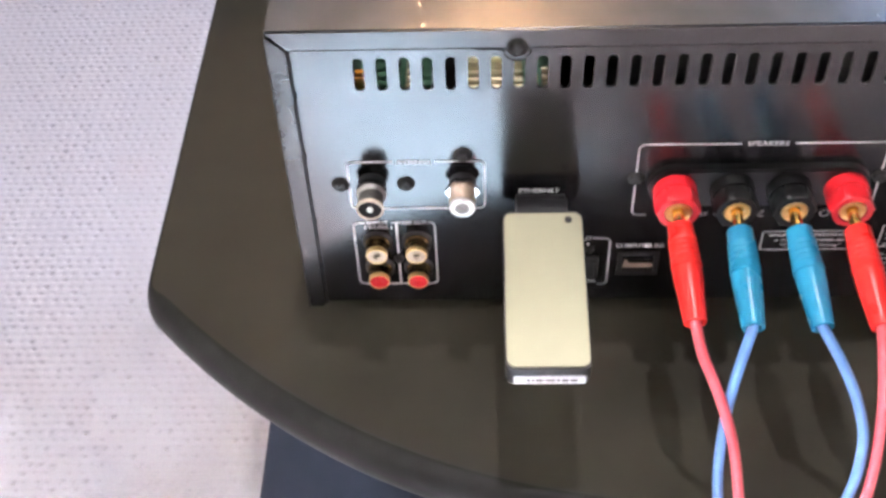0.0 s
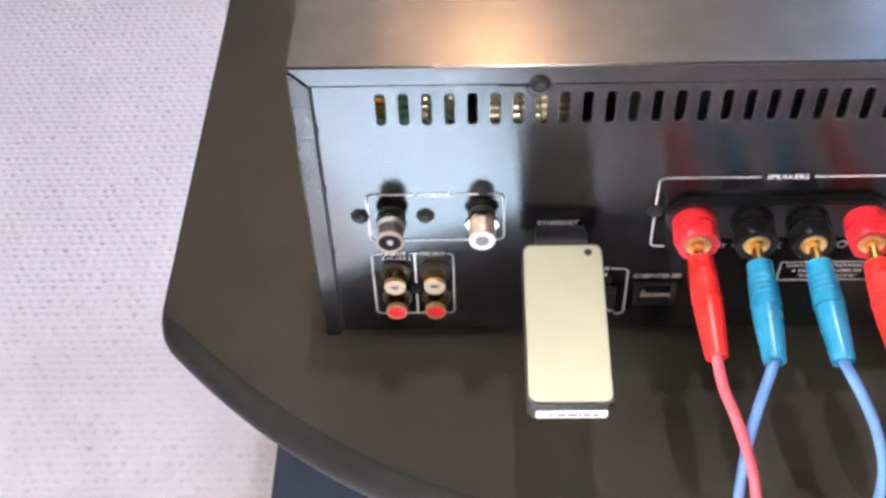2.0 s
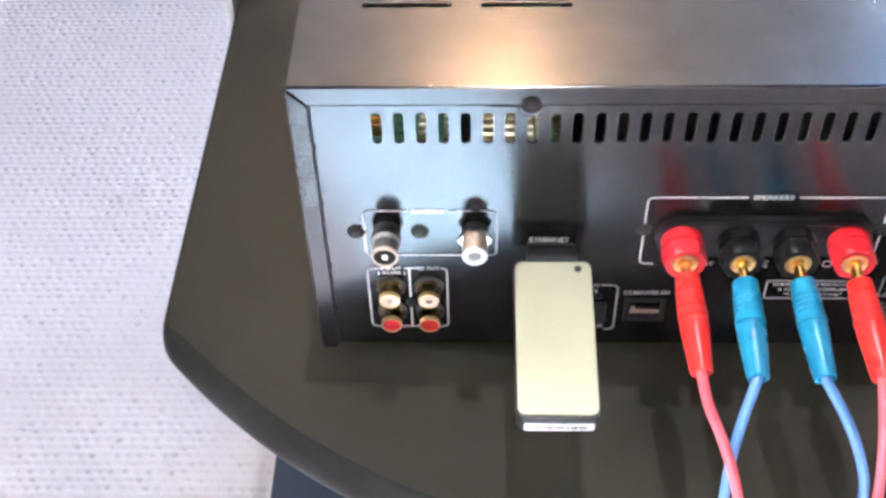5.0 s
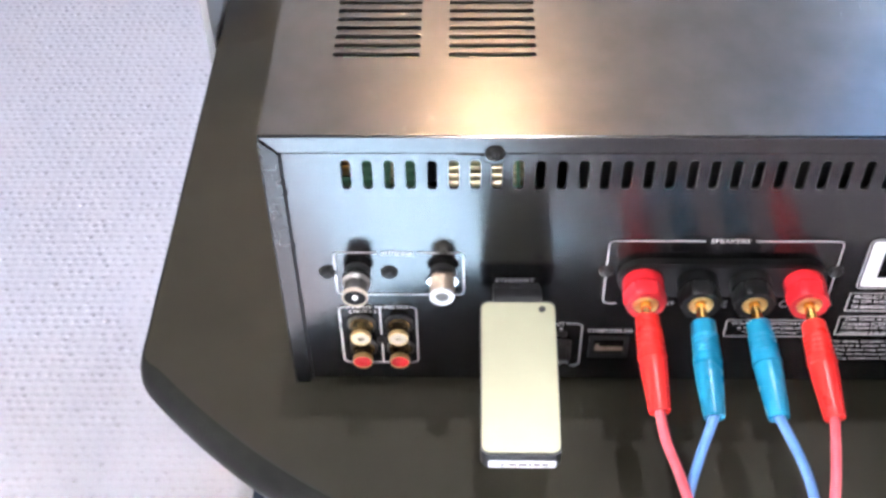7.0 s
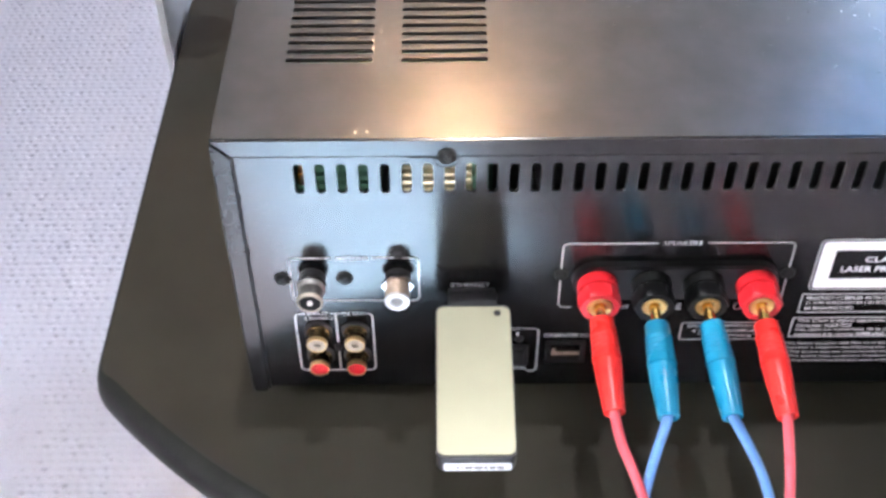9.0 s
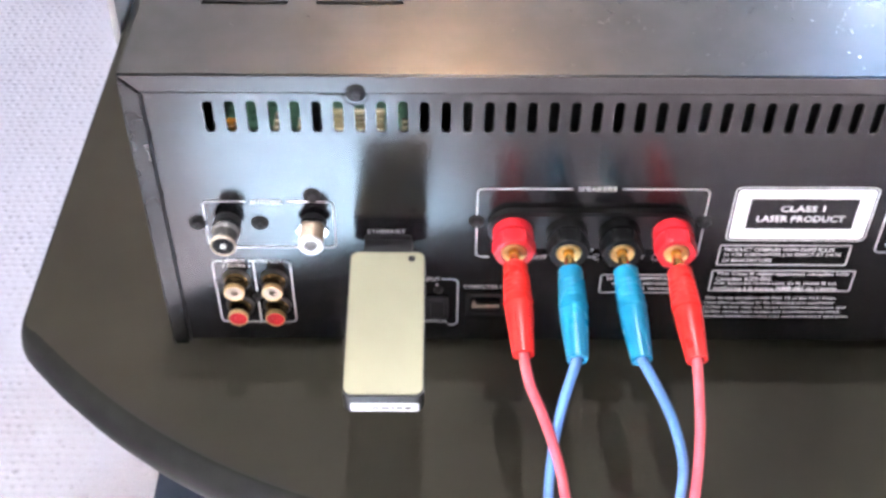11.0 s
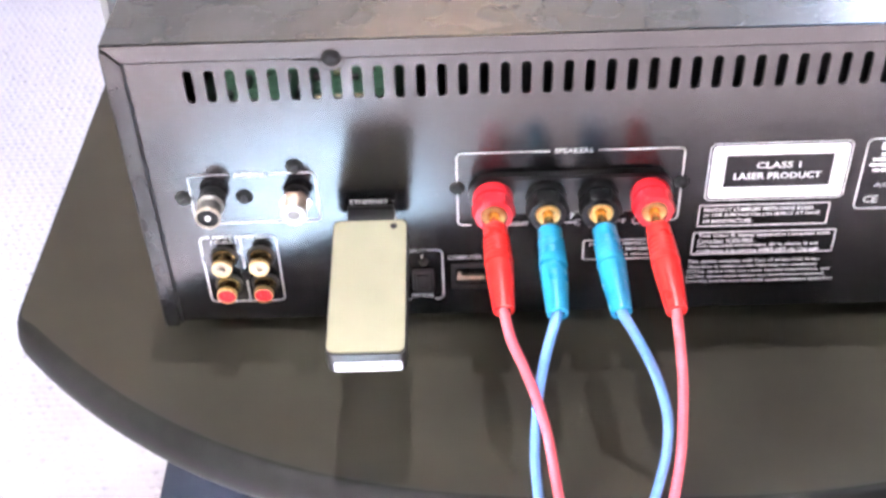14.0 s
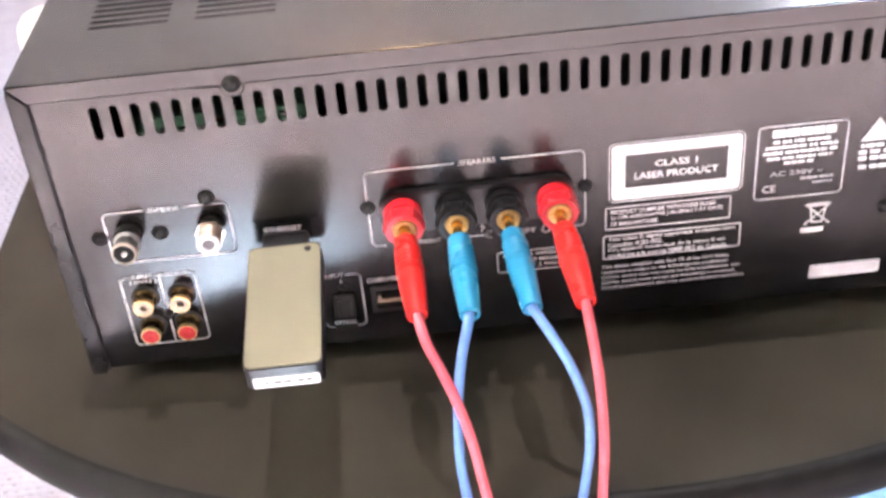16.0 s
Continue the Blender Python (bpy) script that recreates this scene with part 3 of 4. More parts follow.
# rear panel with a row of upright cooling slots
SLOT0, PITCH, SLOTS, SLOT_Z, SLOT_W, SLOT_H = 0.0283, 0.0074, 51, 0.127, 0.0034, 0.0136
bm = bmesh.new()
lift = on_panel(0.0)
z0, z1 = SLOT_Z - 0.0085, SLOT_Z + 0.0085
for k in range(SLOTS):
    cx = SLOT0 + k * PITCH
    hole = stadium(cx, SLOT_Z, SLOT_W, SLOT_H)
    ring_cell(bm, cell_for(hole, cx - PITCH / 2, cx + PITCH / 2, z0, z1), hole, lift, 0.0012)
xa, xb = SLOT0 - PITCH / 2, SLOT0 + (SLOTS - 0.5) * PITCH
cols = [0.001] + [xa + k * PITCH for k in range(SLOTS + 1)] + [W - 0.001]
for k, (u0, u1) in enumerate(zip(cols, cols[1:])):
    spans = [(ZB, z0), (z1, ZT - 0.001)] + ([(z0, z1)] if k in (0, len(cols) - 2) else [])
    for w0, w1 in spans:
        bm.faces.new([bm.verts.new((u, 0, w)) for u, w in ((u0, w0), (u1, w0), (u1, w1), (u0, w1))])
bmesh.ops.remove_doubles(bm, verts=bm.verts[:], dist=1e-6)
rear = part("rear_panel", bm, PANEL, receiver, "satin black rear panel with white print and cooling slots")
rear.data.materials.append(SLEEVE)      # bare cut edges of the slots
for poly in rear.data.polygons:
    if abs(poly.normal.y) < 0.5:
        poly.material_index = 1

# cover: top sheet with two groups of grille slots, folded rear lip and sides
bm = bmesh.new()
lift = lambda u, v, d: Vector((u, v, ZT - d))
GX = ((0.0216, 0.0530), (0.0629, 0.0945))
GY, GP, GN, GW = 0.0436, 0.0053, 14, 0.0026
gy0, gy1 = GY - GP / 2, GY + (GN - 0.5) * GP
for ga, gb in GX:
    for k in range(GN):
        cy = GY + k * GP
        hole = stadium((ga + gb) / 2, cy, gb - ga, GW, 4)
        ring_cell(bm, cell_for(hole, ga - 0.002, gb + 0.002, cy - GP / 2, cy + GP / 2), hole, lift, 0.0012)
xs = [0.0, GX[0][0] - 0.002, GX[0][1] + 0.002, GX[1][0] - 0.002, GX[1][1] + 0.002, W]
for u0, u1 in zip(xs, xs[1:]):
    for v0, v1 in ((0.0, gy0), (gy1, DEPTH)) + (((gy0, gy1),) if (u0, u1) in ((xs[0], xs[1]), (xs[2], xs[3]), (xs[4], xs[5])) else ()):
        bm.faces.new([bm.verts.new((u, v, ZT)) for u, v in ((u0, v0), (u1, v0), (u1, v1), (u0, v1))])
for x in (0.0, W):
    bm.faces.new([bm.verts.new((x, v, w)) for v, w in ((0, ZB), (DEPTH, ZB), (DEPTH, ZT), (0, ZT))])
bmesh.ops.remove_doubles(bm, verts=bm.verts[:], dist=1e-6)
part("top_cover", bm, COVER, receiver, "black powder-coated cover with vent slots")

# folded lip above the panel, with a round tab at each screw
bm = bmesh.new()
LIP = 0.1379
SCREWS = (0.0792, 0.352)
pts = [(0.0004, ZT - 0.0003), (0.0066, LIP)]
for cx in SCREWS:
    pts += [(cx - 0.0062, LIP)] + [(cx + 0.0046 * math.cos(radians(a)), 0.1376 + 0.0046 * math.sin(radians(a))) for a in range(190, 351, 20)] + [(cx + 0.0062, LIP)]
pts += [(W - 0.0066, LIP), (W - 0.0004, ZT - 0.0003)]
slab(bm, pts, on_panel(0.0011), 0.0011)
# rounded fold between top and lip
fold = []
for s in range(7):
    a = radians(90 * s / 6)
    fold.append((-0.0011 + 0.0011 * (1 - math.cos(a)) * 1.0, ZT - 0.0011 + 0.0011 * math.sin(a)))
for (ya, za), (yb, zb) in zip(fold, fold[1:]):
    bm.faces.new([bm.verts.new(p) for p in ((0.0, ya, za), (W, ya, za), (W, yb, zb), (0.0, yb, zb))])
part("rear_lip", bm, PANEL, receiver)
part("lip_edge", tube(bmesh.new(), [(u, -0.0011, v) for u, v in pts[1:-1]], 0.00020, 8), EDGE_COAT, receiver, "rolled lower edge of the lip", smooth=True)
for x, sgn in ((0.0, 1), (W, -1)):
    bm = bmesh.new()
    pts = [(x, ZT - 0.0015), (x + sgn * 0.0060, LIP - 0.0006), (x + sgn * 0.0060, 0.0142), (x + sgn * 0.0052, 0.0122), (x + sgn * 0.0008, 0.0122), (x, 0.0138)]
    slab(bm, pts, on_panel(0.0013), 0.0013)
    part("side_flange", bm, EDGE_COAT, receiver)
    bm = bmesh.new()
    slab(bm, [(x + sgn * 0.0060, LIP - 0.0004), (x + sgn * 0.0070, LIP - 0.0002), (x + sgn * 0.0070, 0.013), (x + sgn * 0.0060, 0.013)], on_panel(0.0003), 0.0003)
    for zc in (0.119, 0.092, 0.060, 0.035):
        slab(bm, [(x + sgn * 0.0066, zc + 0.002), (x + sgn * 0.0074, zc + 0.0013), (x + sgn * 0.0074, zc - 0.0013), (x + sgn * 0.0066, zc - 0.002)], on_panel(0.0003), 0.0003)
    slab(bm, [(x - sgn * 0.0004, ZT - 0.003), (x + sgn * 0.0001, ZT - 0.003), (x + sgn * 0.0001, 0.012), (x - sgn * 0.0004, 0.012)], on_panel(0.0014), 0.002)
    part("seam", bm, DARK, receiver)
bm = box(bmesh.new(), 0.002, W - 0.002, 0.0060, DEPTH, 0.011, ZB)
part("bottom_plate", bm, DARK, receiver)
bm = box(bmesh.new(), -0.001, W + 0.001, DEPTH, DEPTH + 0.012, 0.011, ZT + 0.001, 0.002)
part("front_panel", bm, BLACKP, receiver)
for fx in (0.05, W - 0.05):
    for fy in (0.045, DEPTH - 0.05):
        bm = lathe(bmesh.new(), [(0.0, 0.0), (0.02, 0.0), (0.02, 0.009), (0.018, 0.0112), (0.0, 0.0112)], 28, Matrix.Translation((fx, fy, 0.0112)) @ Matrix.Rotation(radians(90), 4, "X"))
        part("foot", bm, BLACKP, receiver, smooth=True)


def screw(x, z, y=0.0, r=0.0030, parent=receiver):
    bm = bmesh.new()
    lathe(bm, [(0.0, 0.0), (r * 1.12, 0.0), (r * 1.12, 0.0003), (r, 0.0004), (r, 0.0008), (r * 0.8, 0.0015), (r * 0.45, 0.0018), (r * 0.42, 0.0011), (0.0, 0.0010)], 24, Matrix.Translation((x, y, z)))
    turn = Matrix.Translation((x, y, z)) @ Matrix.Rotation(random.uniform(0, 1.5), 4, "Y")
    for a in (0, 90):
        mm = turn @ Matrix.Rotation(radians(a), 4, "Y")
        n0 = len(bm.verts)
        box(bm, -r * 0.62, r * 0.62, -0.00185, -0.0014, -r * 0.10, r * 0.10)
        bm.verts.ensure_lookup_table()
        bmesh.ops.transform(bm, matrix=mm, verts=bm.verts[n0:])
    return part("screw", bm, STEEL_DARK, parent, "black zinc cross-head screw", smooth=True)


for sx in SCREWS:
    screw(sx, 0.1381, -0.0012, 0.0030)
for sx, sz in ((0.0179, 0.0779), (0.0409, 0.0779), (0.0612, 0.0915)):
    screw(sx, sz, 0.0, 0.0029)
for sx in (0.1213, 0.2055):
    screw(sx, 0.0792, 0.0, 0.0026)
screw(0.0362, 0.0388, 0.0, 0.0017)
screw(0.326, 0.055, 0.0, 0.0030)

# circuit board that lies under the vents; the ceiling light falls on it through them
BZ = 0.068
bm = box(bmesh.new(), 0.012, 0.0985, 0.006, 0.16, BZ - 0.0016, BZ)
pcb = part("circuit_board", bm, PCB, receiver, "green circuit board under the vents")
COMPONENTS = (
    # x, y, width, depth, height, material
        (0.0205, 0.0655, 0.0052, 0.0060, 0.0060, ORANGE), (0.0560, 0.0720, 0.0066, 0.0320, 0.0030, BLACKP), (0.0435, 0.0740, 0.0022, 0.0030, 0.0026, TIN),
    (0.0495, 0.0690, 0.0030, 0.0020, 0.0018, TIN), (0.0300, 0.0920, 0.0040, 0.0060, 0.0040, BLACKP), (0.0380, 0.0980, 0.0034, 0.0030, 0.0020, TIN), (0.0470, 0.0950, 0.0040, 0.0060, 0.0024, GREYP),
    (0.0530, 0.1040, 0.0036, 0.0030, 0.0020, CREAM), (0.0610, 0.0960, 0.0040, 0.0040, 0.0024, GREYP), (0.0690, 0.1010, 0.0030, 0.0060, 0.0020, CREAM), (0.0770, 0.0950, 0.0040, 0.0030, 0.0024, BLACKP),
    (0.0840, 0.1030, 0.0040, 0.0040, 0.0022, GREYP), (0.0420, 0.1160, 0.0060, 0.0050, 0.0040, BLACKP), (0.0590, 0.1170, 0.0040, 0.0040, 0.0020, TIN), (0.0740, 0.1180, 0.0060, 0.0040, 0.0030, BLACKP),
    (0.0340, 0.0780, 0.0030, 0.0030, 0.0018, BLACKP), (0.0230, 0.0830, 0.0040, 0.0040, 0.0030, BLACKP),
)
for cx, cy, w, d, h, mat in COMPONENTS:
    bm = box(bmesh.new(), cx - w / 2, cx + w / 2, cy - d / 2, cy + d / 2, BZ, BZ + h, 0.0006)
    part("component", bm, mat, pcb, smooth=True)
for cx, w, y0, n in ((0.0646, 0.0078, 0.0575, 6), (0.0728, 0.0072, 0.0575, 6), (0.0806, 0.0070, 0.0575, 6), (0.0874, 0.0050, 0.0590, 5), (0.0938, 0.0048, 0.0590, 4), (0.0392, 0.0026, 0.0590, 5), (0.0492, 0.0022, 0.0600, 4)):
    for k in range(n):
        m = Matrix.Translation((cx - w / 2, y0 + k * 0.0045, BZ + 0.0006)) @ Matrix.Rotation(radians(90), 4, "Z")
        bm = lathe(bmesh.new(), [(0.0, 0.0), (0.0013, 0.0), (0.0016, 0.0004), (0.0016, w - 0.0004), (0.0013, w), (0.0, w)], 14, m)
        part("contact", bm, CREAM, pcb, smooth=True)
bm = box(bmesh.new(), 0.118, 0.41, 0.030, 0.25, 0.05, 0.118, 0.002)
part("heat_sink", bm, SINK, receiver)


# connectors
def at_panel(x, z, y=0.0):
    return Matrix.Translation((x, y, z))


def antenna_coax(x, z):
    sock = part("antenna_socket", lathe(bmesh.new(), [(0.0, 0.0), (0.0050, 0.0), (0.0050, 0.0010), (0.0046, 0.0014), (0.0046, 0.0042), (0.0, 0.0042)], 36, at_panel(x, z)), BLACKP, receiver, "coaxial antenna socket with nickel sleeve", smooth=True)
    part("flange", lathe(bmesh.new(), [(0.0, 0.0040), (0.0052, 0.0040), (0.0056, 0.0044), (0.0056, 0.0050), (0.0052, 0.0054), (0.0, 0.0054)], 36, at_panel(x, z)), GREYMETAL, sock, smooth=True)
    part("collar", lathe(bmesh.new(), [(0.0, 0.0053), (0.0051, 0.0053), (0.0050, 0.0068), (0.0047, 0.0072), (0.0, 0.0072)], 36, at_panel(x, z)), DULL_RIM, sock, "worn bright collar", smooth=True)
    part("sleeve", lathe(bmesh.new(), [(0.0, 0.0070), (0.0044, 0.0070), (0.0044, 0.0126), (0.0, 0.0126)], 36, at_panel(x, z)), SLEEVE, sock, smooth=True)
    part("rim", lathe(bmesh.new(), [(0.0044, 0.0118), (0.0048, 0.0121), (0.0048, 0.0131), (0.0046, 0.0135), (0.0041, 0.0135), (0.0040, 0.0127), (0.0, 0.0127)], 36, at_panel(x, z)), IVORY, sock, "pale worn front rim", smooth=True)
    part("core", lathe(bmesh.new(), [(0.0, 0.0126), (0.0041, 0.0126), (0.0041, 0.0131), (0.0014, 0.0131), (0.0014, 0.0128), (0.0, 0.0128)], 28, at_panel(x, z)), MATT_BLACK, sock, smooth=True)
    part("pin", lathe(bmesh.new(), [(0.0010, 0.0127), (0.0010, 0.0135), (0.0005, 0.0136), (0.0005, 0.0130), (0.0, 0.0130)], 20, at_panel(x, z)), WHITEP, sock, smooth=True)


def antenna_screw_type(x, z):
    sock = part("antenna_socket", lathe(bmesh.new(), [(0.0, 0.0), (0.0048, 0.0), (0.0048, 0.0012), (0.0044, 0.0018), (0.0044, 0.0036), (0.0, 0.0036)], 32, at_panel(x, z)), BLACKP, receiver, "threaded nickel antenna socket", smooth=True)
    part("nut", lathe(bmesh.new(), [(0.0, 0.0034), (0.0060, 0.0034), (0.0060, 0.0052), (0.0, 0.0052)], 6, at_panel(x, z)), NICKEL, sock)
    prof = [(0.0043, 0.0051)]
    for k in range(8):
        prof += [(0.0045, 0.0054 + k * 0.0008), (0.0043, 0.0058 + k * 0.0008)]
    prof += [(0.0045, 0.0119), (0.0, 0.0119)]
    part("thread", lathe(bmesh.new(), prof, 32, at_panel(x, z)), THREAD, sock, "dull bronze-tinted thread", smooth=True)
    part("rim", lathe(bmesh.new(), [(0.0044, 0.0118), (0.0046, 0.0121), (0.0046, 0.0126), (0.0043, 0.0130), (0.0026, 0.0130), (0.0024, 0.0121), (0.0, 0.0121)], 32, at_panel(x, z)), PEARL, sock, "bright front ring", smooth=True)
    part("core", lathe(bmesh.new(), [(0.0, 0.0120), (0.0024, 0.0120), (0.0024, 0.0124), (0.0008, 0.0124), (0.0006, 0.0122), (0.0, 0.0122)], 28, at_panel(x, z)), GREYP, sock, smooth=True)


antenna_coax(0.0290, 0.0782)
antenna_screw_type(0.0608, 0.0782)


def rca(x, z, mat, tint):
    sock = part("phono_socket", lathe(bmesh.new(), [(0.0, 0.0), (0.0056, 0.0), (0.0056, 0.0006), (0.0047, 0.0012), (0.0, 0.0012)], 32, at_panel(x, z)), BLACKP, receiver, tint + " phono socket with a gilt sleeve", smooth=True)
    part("sleeve", lathe(bmesh.new(), [(0.0046, 0.0010), (0.0046, 0.0018), (0.0040, 0.0022), (0.0040, 0.0060), (0.0, 0.0060)], 32, at_panel(x, z)), DARKGILT, sock, "dark gilt sleeve", smooth=True)
    part("rim", lathe(bmesh.new(), [(0.0038, 0.0059), (0.0039, 0.0063), (0.0039, 0.0076), (0.0038, 0.0079), (0.0035, 0.0079), (0.0035, 0.0066), (0.0, 0.0066)], 32, at_panel(x, z)), RIM, sock, smooth=True)
    part("insert", lathe(bmesh.new(), [(0.0013, 0.0068), (0.0036, 0.0069), (0.0036, 0.0077), (0.0015, 0.0076), (0.0013, 0.0068)] if tint == "white" else [(0.0, 0.0069), (0.0036, 0.0069), (0.0036, 0.0077), (0.0014, 0.0076), (0.0011, 0.0072), (0.0, 0.0072)], 28, at_panel(x, z)), mat, sock, smooth=True)


for x in (0.0288, 0.0434):
    rca(x, 0.0480, IVORY, "white")
    rca(x, 0.0338, DEEPRED, "red")

# network port, hidden for the most part by the adapter
bm = bmesh.new()
box(bm, 0.0795, 0.0970, -0.0020, 0.0, 0.0560, 0.0722, 0.0006)
box(bm, 0.0822, 0.0930, -0.0023, -0.0019, 0.0697, 0.0703)
part("network_port", bm, BLACKP, receiver, "black network port housing")
bm = bmesh.new()
box(bm, 0.0830, 0.0846, -0.0026, -0.0021, 0.0700, 0.0712)
box(bm, 0.0905, 0.0921, -0.0026, -0.0021, 0.0700, 0.0712)
part("port_spring", bm, TIN, receiver)

# optical input
bm = bmesh.new()
box(bm, 0.1025, 0.1110, -0.0016, 0.0, 0.0275, 0.0395, 0.0008)
box(bm, 0.1040, 0.1095, -0.0021, -0.0015, 0.0290, 0.0370, 0.0005)
part("optical_port", bm, BLACKP, receiver, "black optical input with a shutter")
screw(0.1072, 0.0430, 0.0, 0.0017)

# computer port: a recessed flat socket with a metal tongue
bm = bmesh.new()
x0, x1, z0, z1 = 0.1180, 0.1335, 0.0285, 0.0412
for u0, u1, w0, w1 in ((x0, x1, z1 - 0.0018, z1), (x0, x1, z0, z0 + 0.0018), (x0, x0 + 0.0018, z0 + 0.0018, z1 - 0.0018), (x1 - 0.0018, x1, z0 + 0.0018, z1 - 0.0018)):
    box(bm, u0, u1, -0.0007, 0.0, w0, w1)
comp = part("computer_port", bm, BLACKP, receiver, "flat metal computer port")
shell = bmesh.new()
box(shell, x0 + 0.0022, x1 - 0.0022, -0.0012, -0.0002, z0 + 0.0048, z0 + 0.0068, 0.0003)
box(shell, x0 + 0.0026, x0 + 0.0040, -0.0011, -0.0002, z0 + 0.0064, z0 + 0.0084, 0.0002)
part("port_shell", shell, THREAD, comp)
part("port_shell", box(bmesh.new(), x0 + 0.0022, x1 - 0.0022, -0.0010, -0.0002, z0 + 0.0030, z0 + 0.0040, 0.0002), STEEL_DARK, comp)

# loudspeaker terminals on one plate
POST_X = (0.1346, 0.1545, 0.1739, 0.1935)
POST_Z, POST_Y = 0.0768, -0.0152
bm = bmesh.new()
slab(bm, rounded(0.1255, 0.2020, 0.0680, 0.0858, 0.0088, 8), on_panel(0.0030), 0.0030)
slab(bm, rounded(0.1263, 0.2012, 0.0688, 0.0850, 0.0080, 8), on_panel(0.0036), 0.0010)
part("terminal_plate", bm, BLACKP, receiver, "black plastic terminal plate")
for k, x in enumerate(POST_X):
    mat, col = ((RED, "red"), (POST_BLACK, "black"))[k in (1, 2)]
    prof = [(0.0, 0.0030), (0.0071, 0.0030), (0.0076, 0.0036), (0.0076, 0.0082), (0.0068, 0.0083), (0.0080, 0.0092), (0.0080, 0.0142), (0.0070, 0.0152), (0.0049, 0.0153), (0.0047, 0.0140), (0.0, 0.0140)]
    post = part("binding_post", lathe(bmesh.new(), prof, 48, at_panel(x, POST_Z), facets=(5, 6)), mat, receiver, col + " plastic loudspeaker binding post", smooth=True)
    part("metal_core", lathe(bmesh.new(), [(0.0, 0.0139), (0.0046, 0.0139), (0.0045, 0.0150), (0.0042, 0.0153), (0.0028, 0.0151), (0.0026, 0.0146), (0.0022, 0.0145), (0.0021, 0.0120), (0.0, 0.0120)], 32, at_panel(x, POST_Z)), GILT, post, "gilt core of the post", smooth=True)

# ---- print on the panel ----
LW = 0.00062


def open_frame(name, x0, x1, z0, z1, gaps, r=0.0022, width=LW):
    """A printed rounded frame with gaps (edge, from, to): edge 't' or 'b' by x, 'l' or 'r' by z. Each unbroken run is a part."""
    pts = rounded(x0, x1, z0, z1, r, 5)
    runs, n = [[]], len(pts)
    sides = {"t": (1, z1), "b": (1, z0), "l": (0, x0), "r": (0, x1)}
    for k in range(n):
        a, b = pts[k], pts[(k + 1) % n]
        cuts = [(g0, g1, 1 - sides[e][0]) for e, g0, g1 in gaps if abs(a[sides[e][0]] - sides[e][1]) < 1e-6 and abs(b[sides[e][0]] - sides[e][1]) < 1e-6]
        if not cuts:
            runs[-1].append((a, b))
            continue
        ax = cuts[0][2]
        up = a[ax] < b[ax]
        cuts = sorted((min(g0, g1), max(g0, g1)) for g0, g1, _ in cuts)
        cur = a
        for g0, g1 in cuts if up else [(g1, g0) for g0, g1 in reversed(cuts)]:
            end = (g0, a[1]) if ax == 0 else (a[0], g0)
            if (end[ax] - cur[ax] > 0) == up and abs(end[ax] - cur[ax]) > 1e-6:
                runs[-1].append((cur, end))
            runs.append([])
            cur = (g1, a[1]) if ax == 0 else (a[0], g1)
        if (b[ax] - cur[ax] > 0) == up and abs(b[ax] - cur[ax]) > 1e-6:
            runs[-1].append((cur, b))
    if len(runs) > 1:
        runs[0] = runs.pop() + runs[0]
    for run in runs:
        if run:
            bm = bmesh.new()
            line = [run[0][0]] + [q for _, q in run]
            closed = len(runs) == 1 and len(run) == n
            stroke(bm, line[:-1] if closed else line, width, closed=closed)
            part(name, bm, PRINT, rear)


def bars(name, rows, mat=PRINT, parent=None):
    """Print too small to read: rows of (x0, x1, z, height), broken into word-long bars."""
    bm = bmesh.new()
    rnd = random.Random(len(rows) * 7 + int(rows[0][0] * 1e4))
    for x0, x1, z, h in rows:
        x = x0
        while x < x1 - h:
            w = min(x1 - x, h * rnd.uniform(0.7, 2.2))
            bm.faces.new([bm.verts.new((u, -0.00028, v)) for u, v in ((x, z), (x + w, z), (x + w, z + h), (x, z + h))])
            x += w + h * rnd.choice((0.22, 0.22, 0.25, 0.7))
    return part(name, bm, mat, parent or rear)


TXT = "printed_text"
open_frame("printed_frame", 0.0208, 0.0686, 0.0655, 0.0885, [("t", 0.0365, 0.0517)])
words(TXT, "ANTENNA", 0.0380, 0.0502, 0.0873, 0.0893, PRINT, rear)
open_frame("printed_frame", 0.0205, 0.0503, 0.0243, 0.0582, [("t", 0.0245, 0.0345), ("t", 0.0378, 0.0480), ("l", 0.0455, 0.0485), ("l", 0.0310, 0.0340)])
bm = stroke(bmesh.new(), [(0.0362, 0.0582), (0.0362, 0.0420)], LW)
stroke(bm, [(0.0362, 0.0355), (0.0362, 0.0243)], LW)
part("printed_line", bm, PRINT, rear)
words(TXT, "INPUT", 0.0255, 0.0333, 0.0573, 0.0591, PRINT, rear)
words(TXT, "( AUX2 )", 0.0243, 0.0347, 0.0545, 0.0565, PRINT, rear)
words(TXT, "PRE OUT", 0.0384, 0.0474, 0.0573, 0.0591, PRINT, rear)
words(TXT, "L", 0.0200, 0.0212, 0.0462, 0.0480, PRINT, rear)
words(TXT, "R", 0.0200, 0.0213, 0.0317, 0.0335, PRINT, rear)
words(TXT, "ETHERNET", 0.0807, 0.0949, 0.0727, 0.0748, PRINT, rear, bold=0.0)
open_frame("printed_frame", 0.0985, 0.1147, 0.0228, 0.0488, [("t", 0.0985, 0.1085), ("b", 0.1015, 0.1112), ("l", 0.02, 0.05)])
words(TXT, "INPUT", 0.1003, 0.1080, 0.0477, 0.0497, PRINT, rear)
words(TXT, "1", 0.1062, 0.1070, 0.0448, 0.0464, PRINT, rear)
words(TXT, "OPTICAL", 0.1017, 0.1109, 0.0240, 0.0259, PRINT, rear)
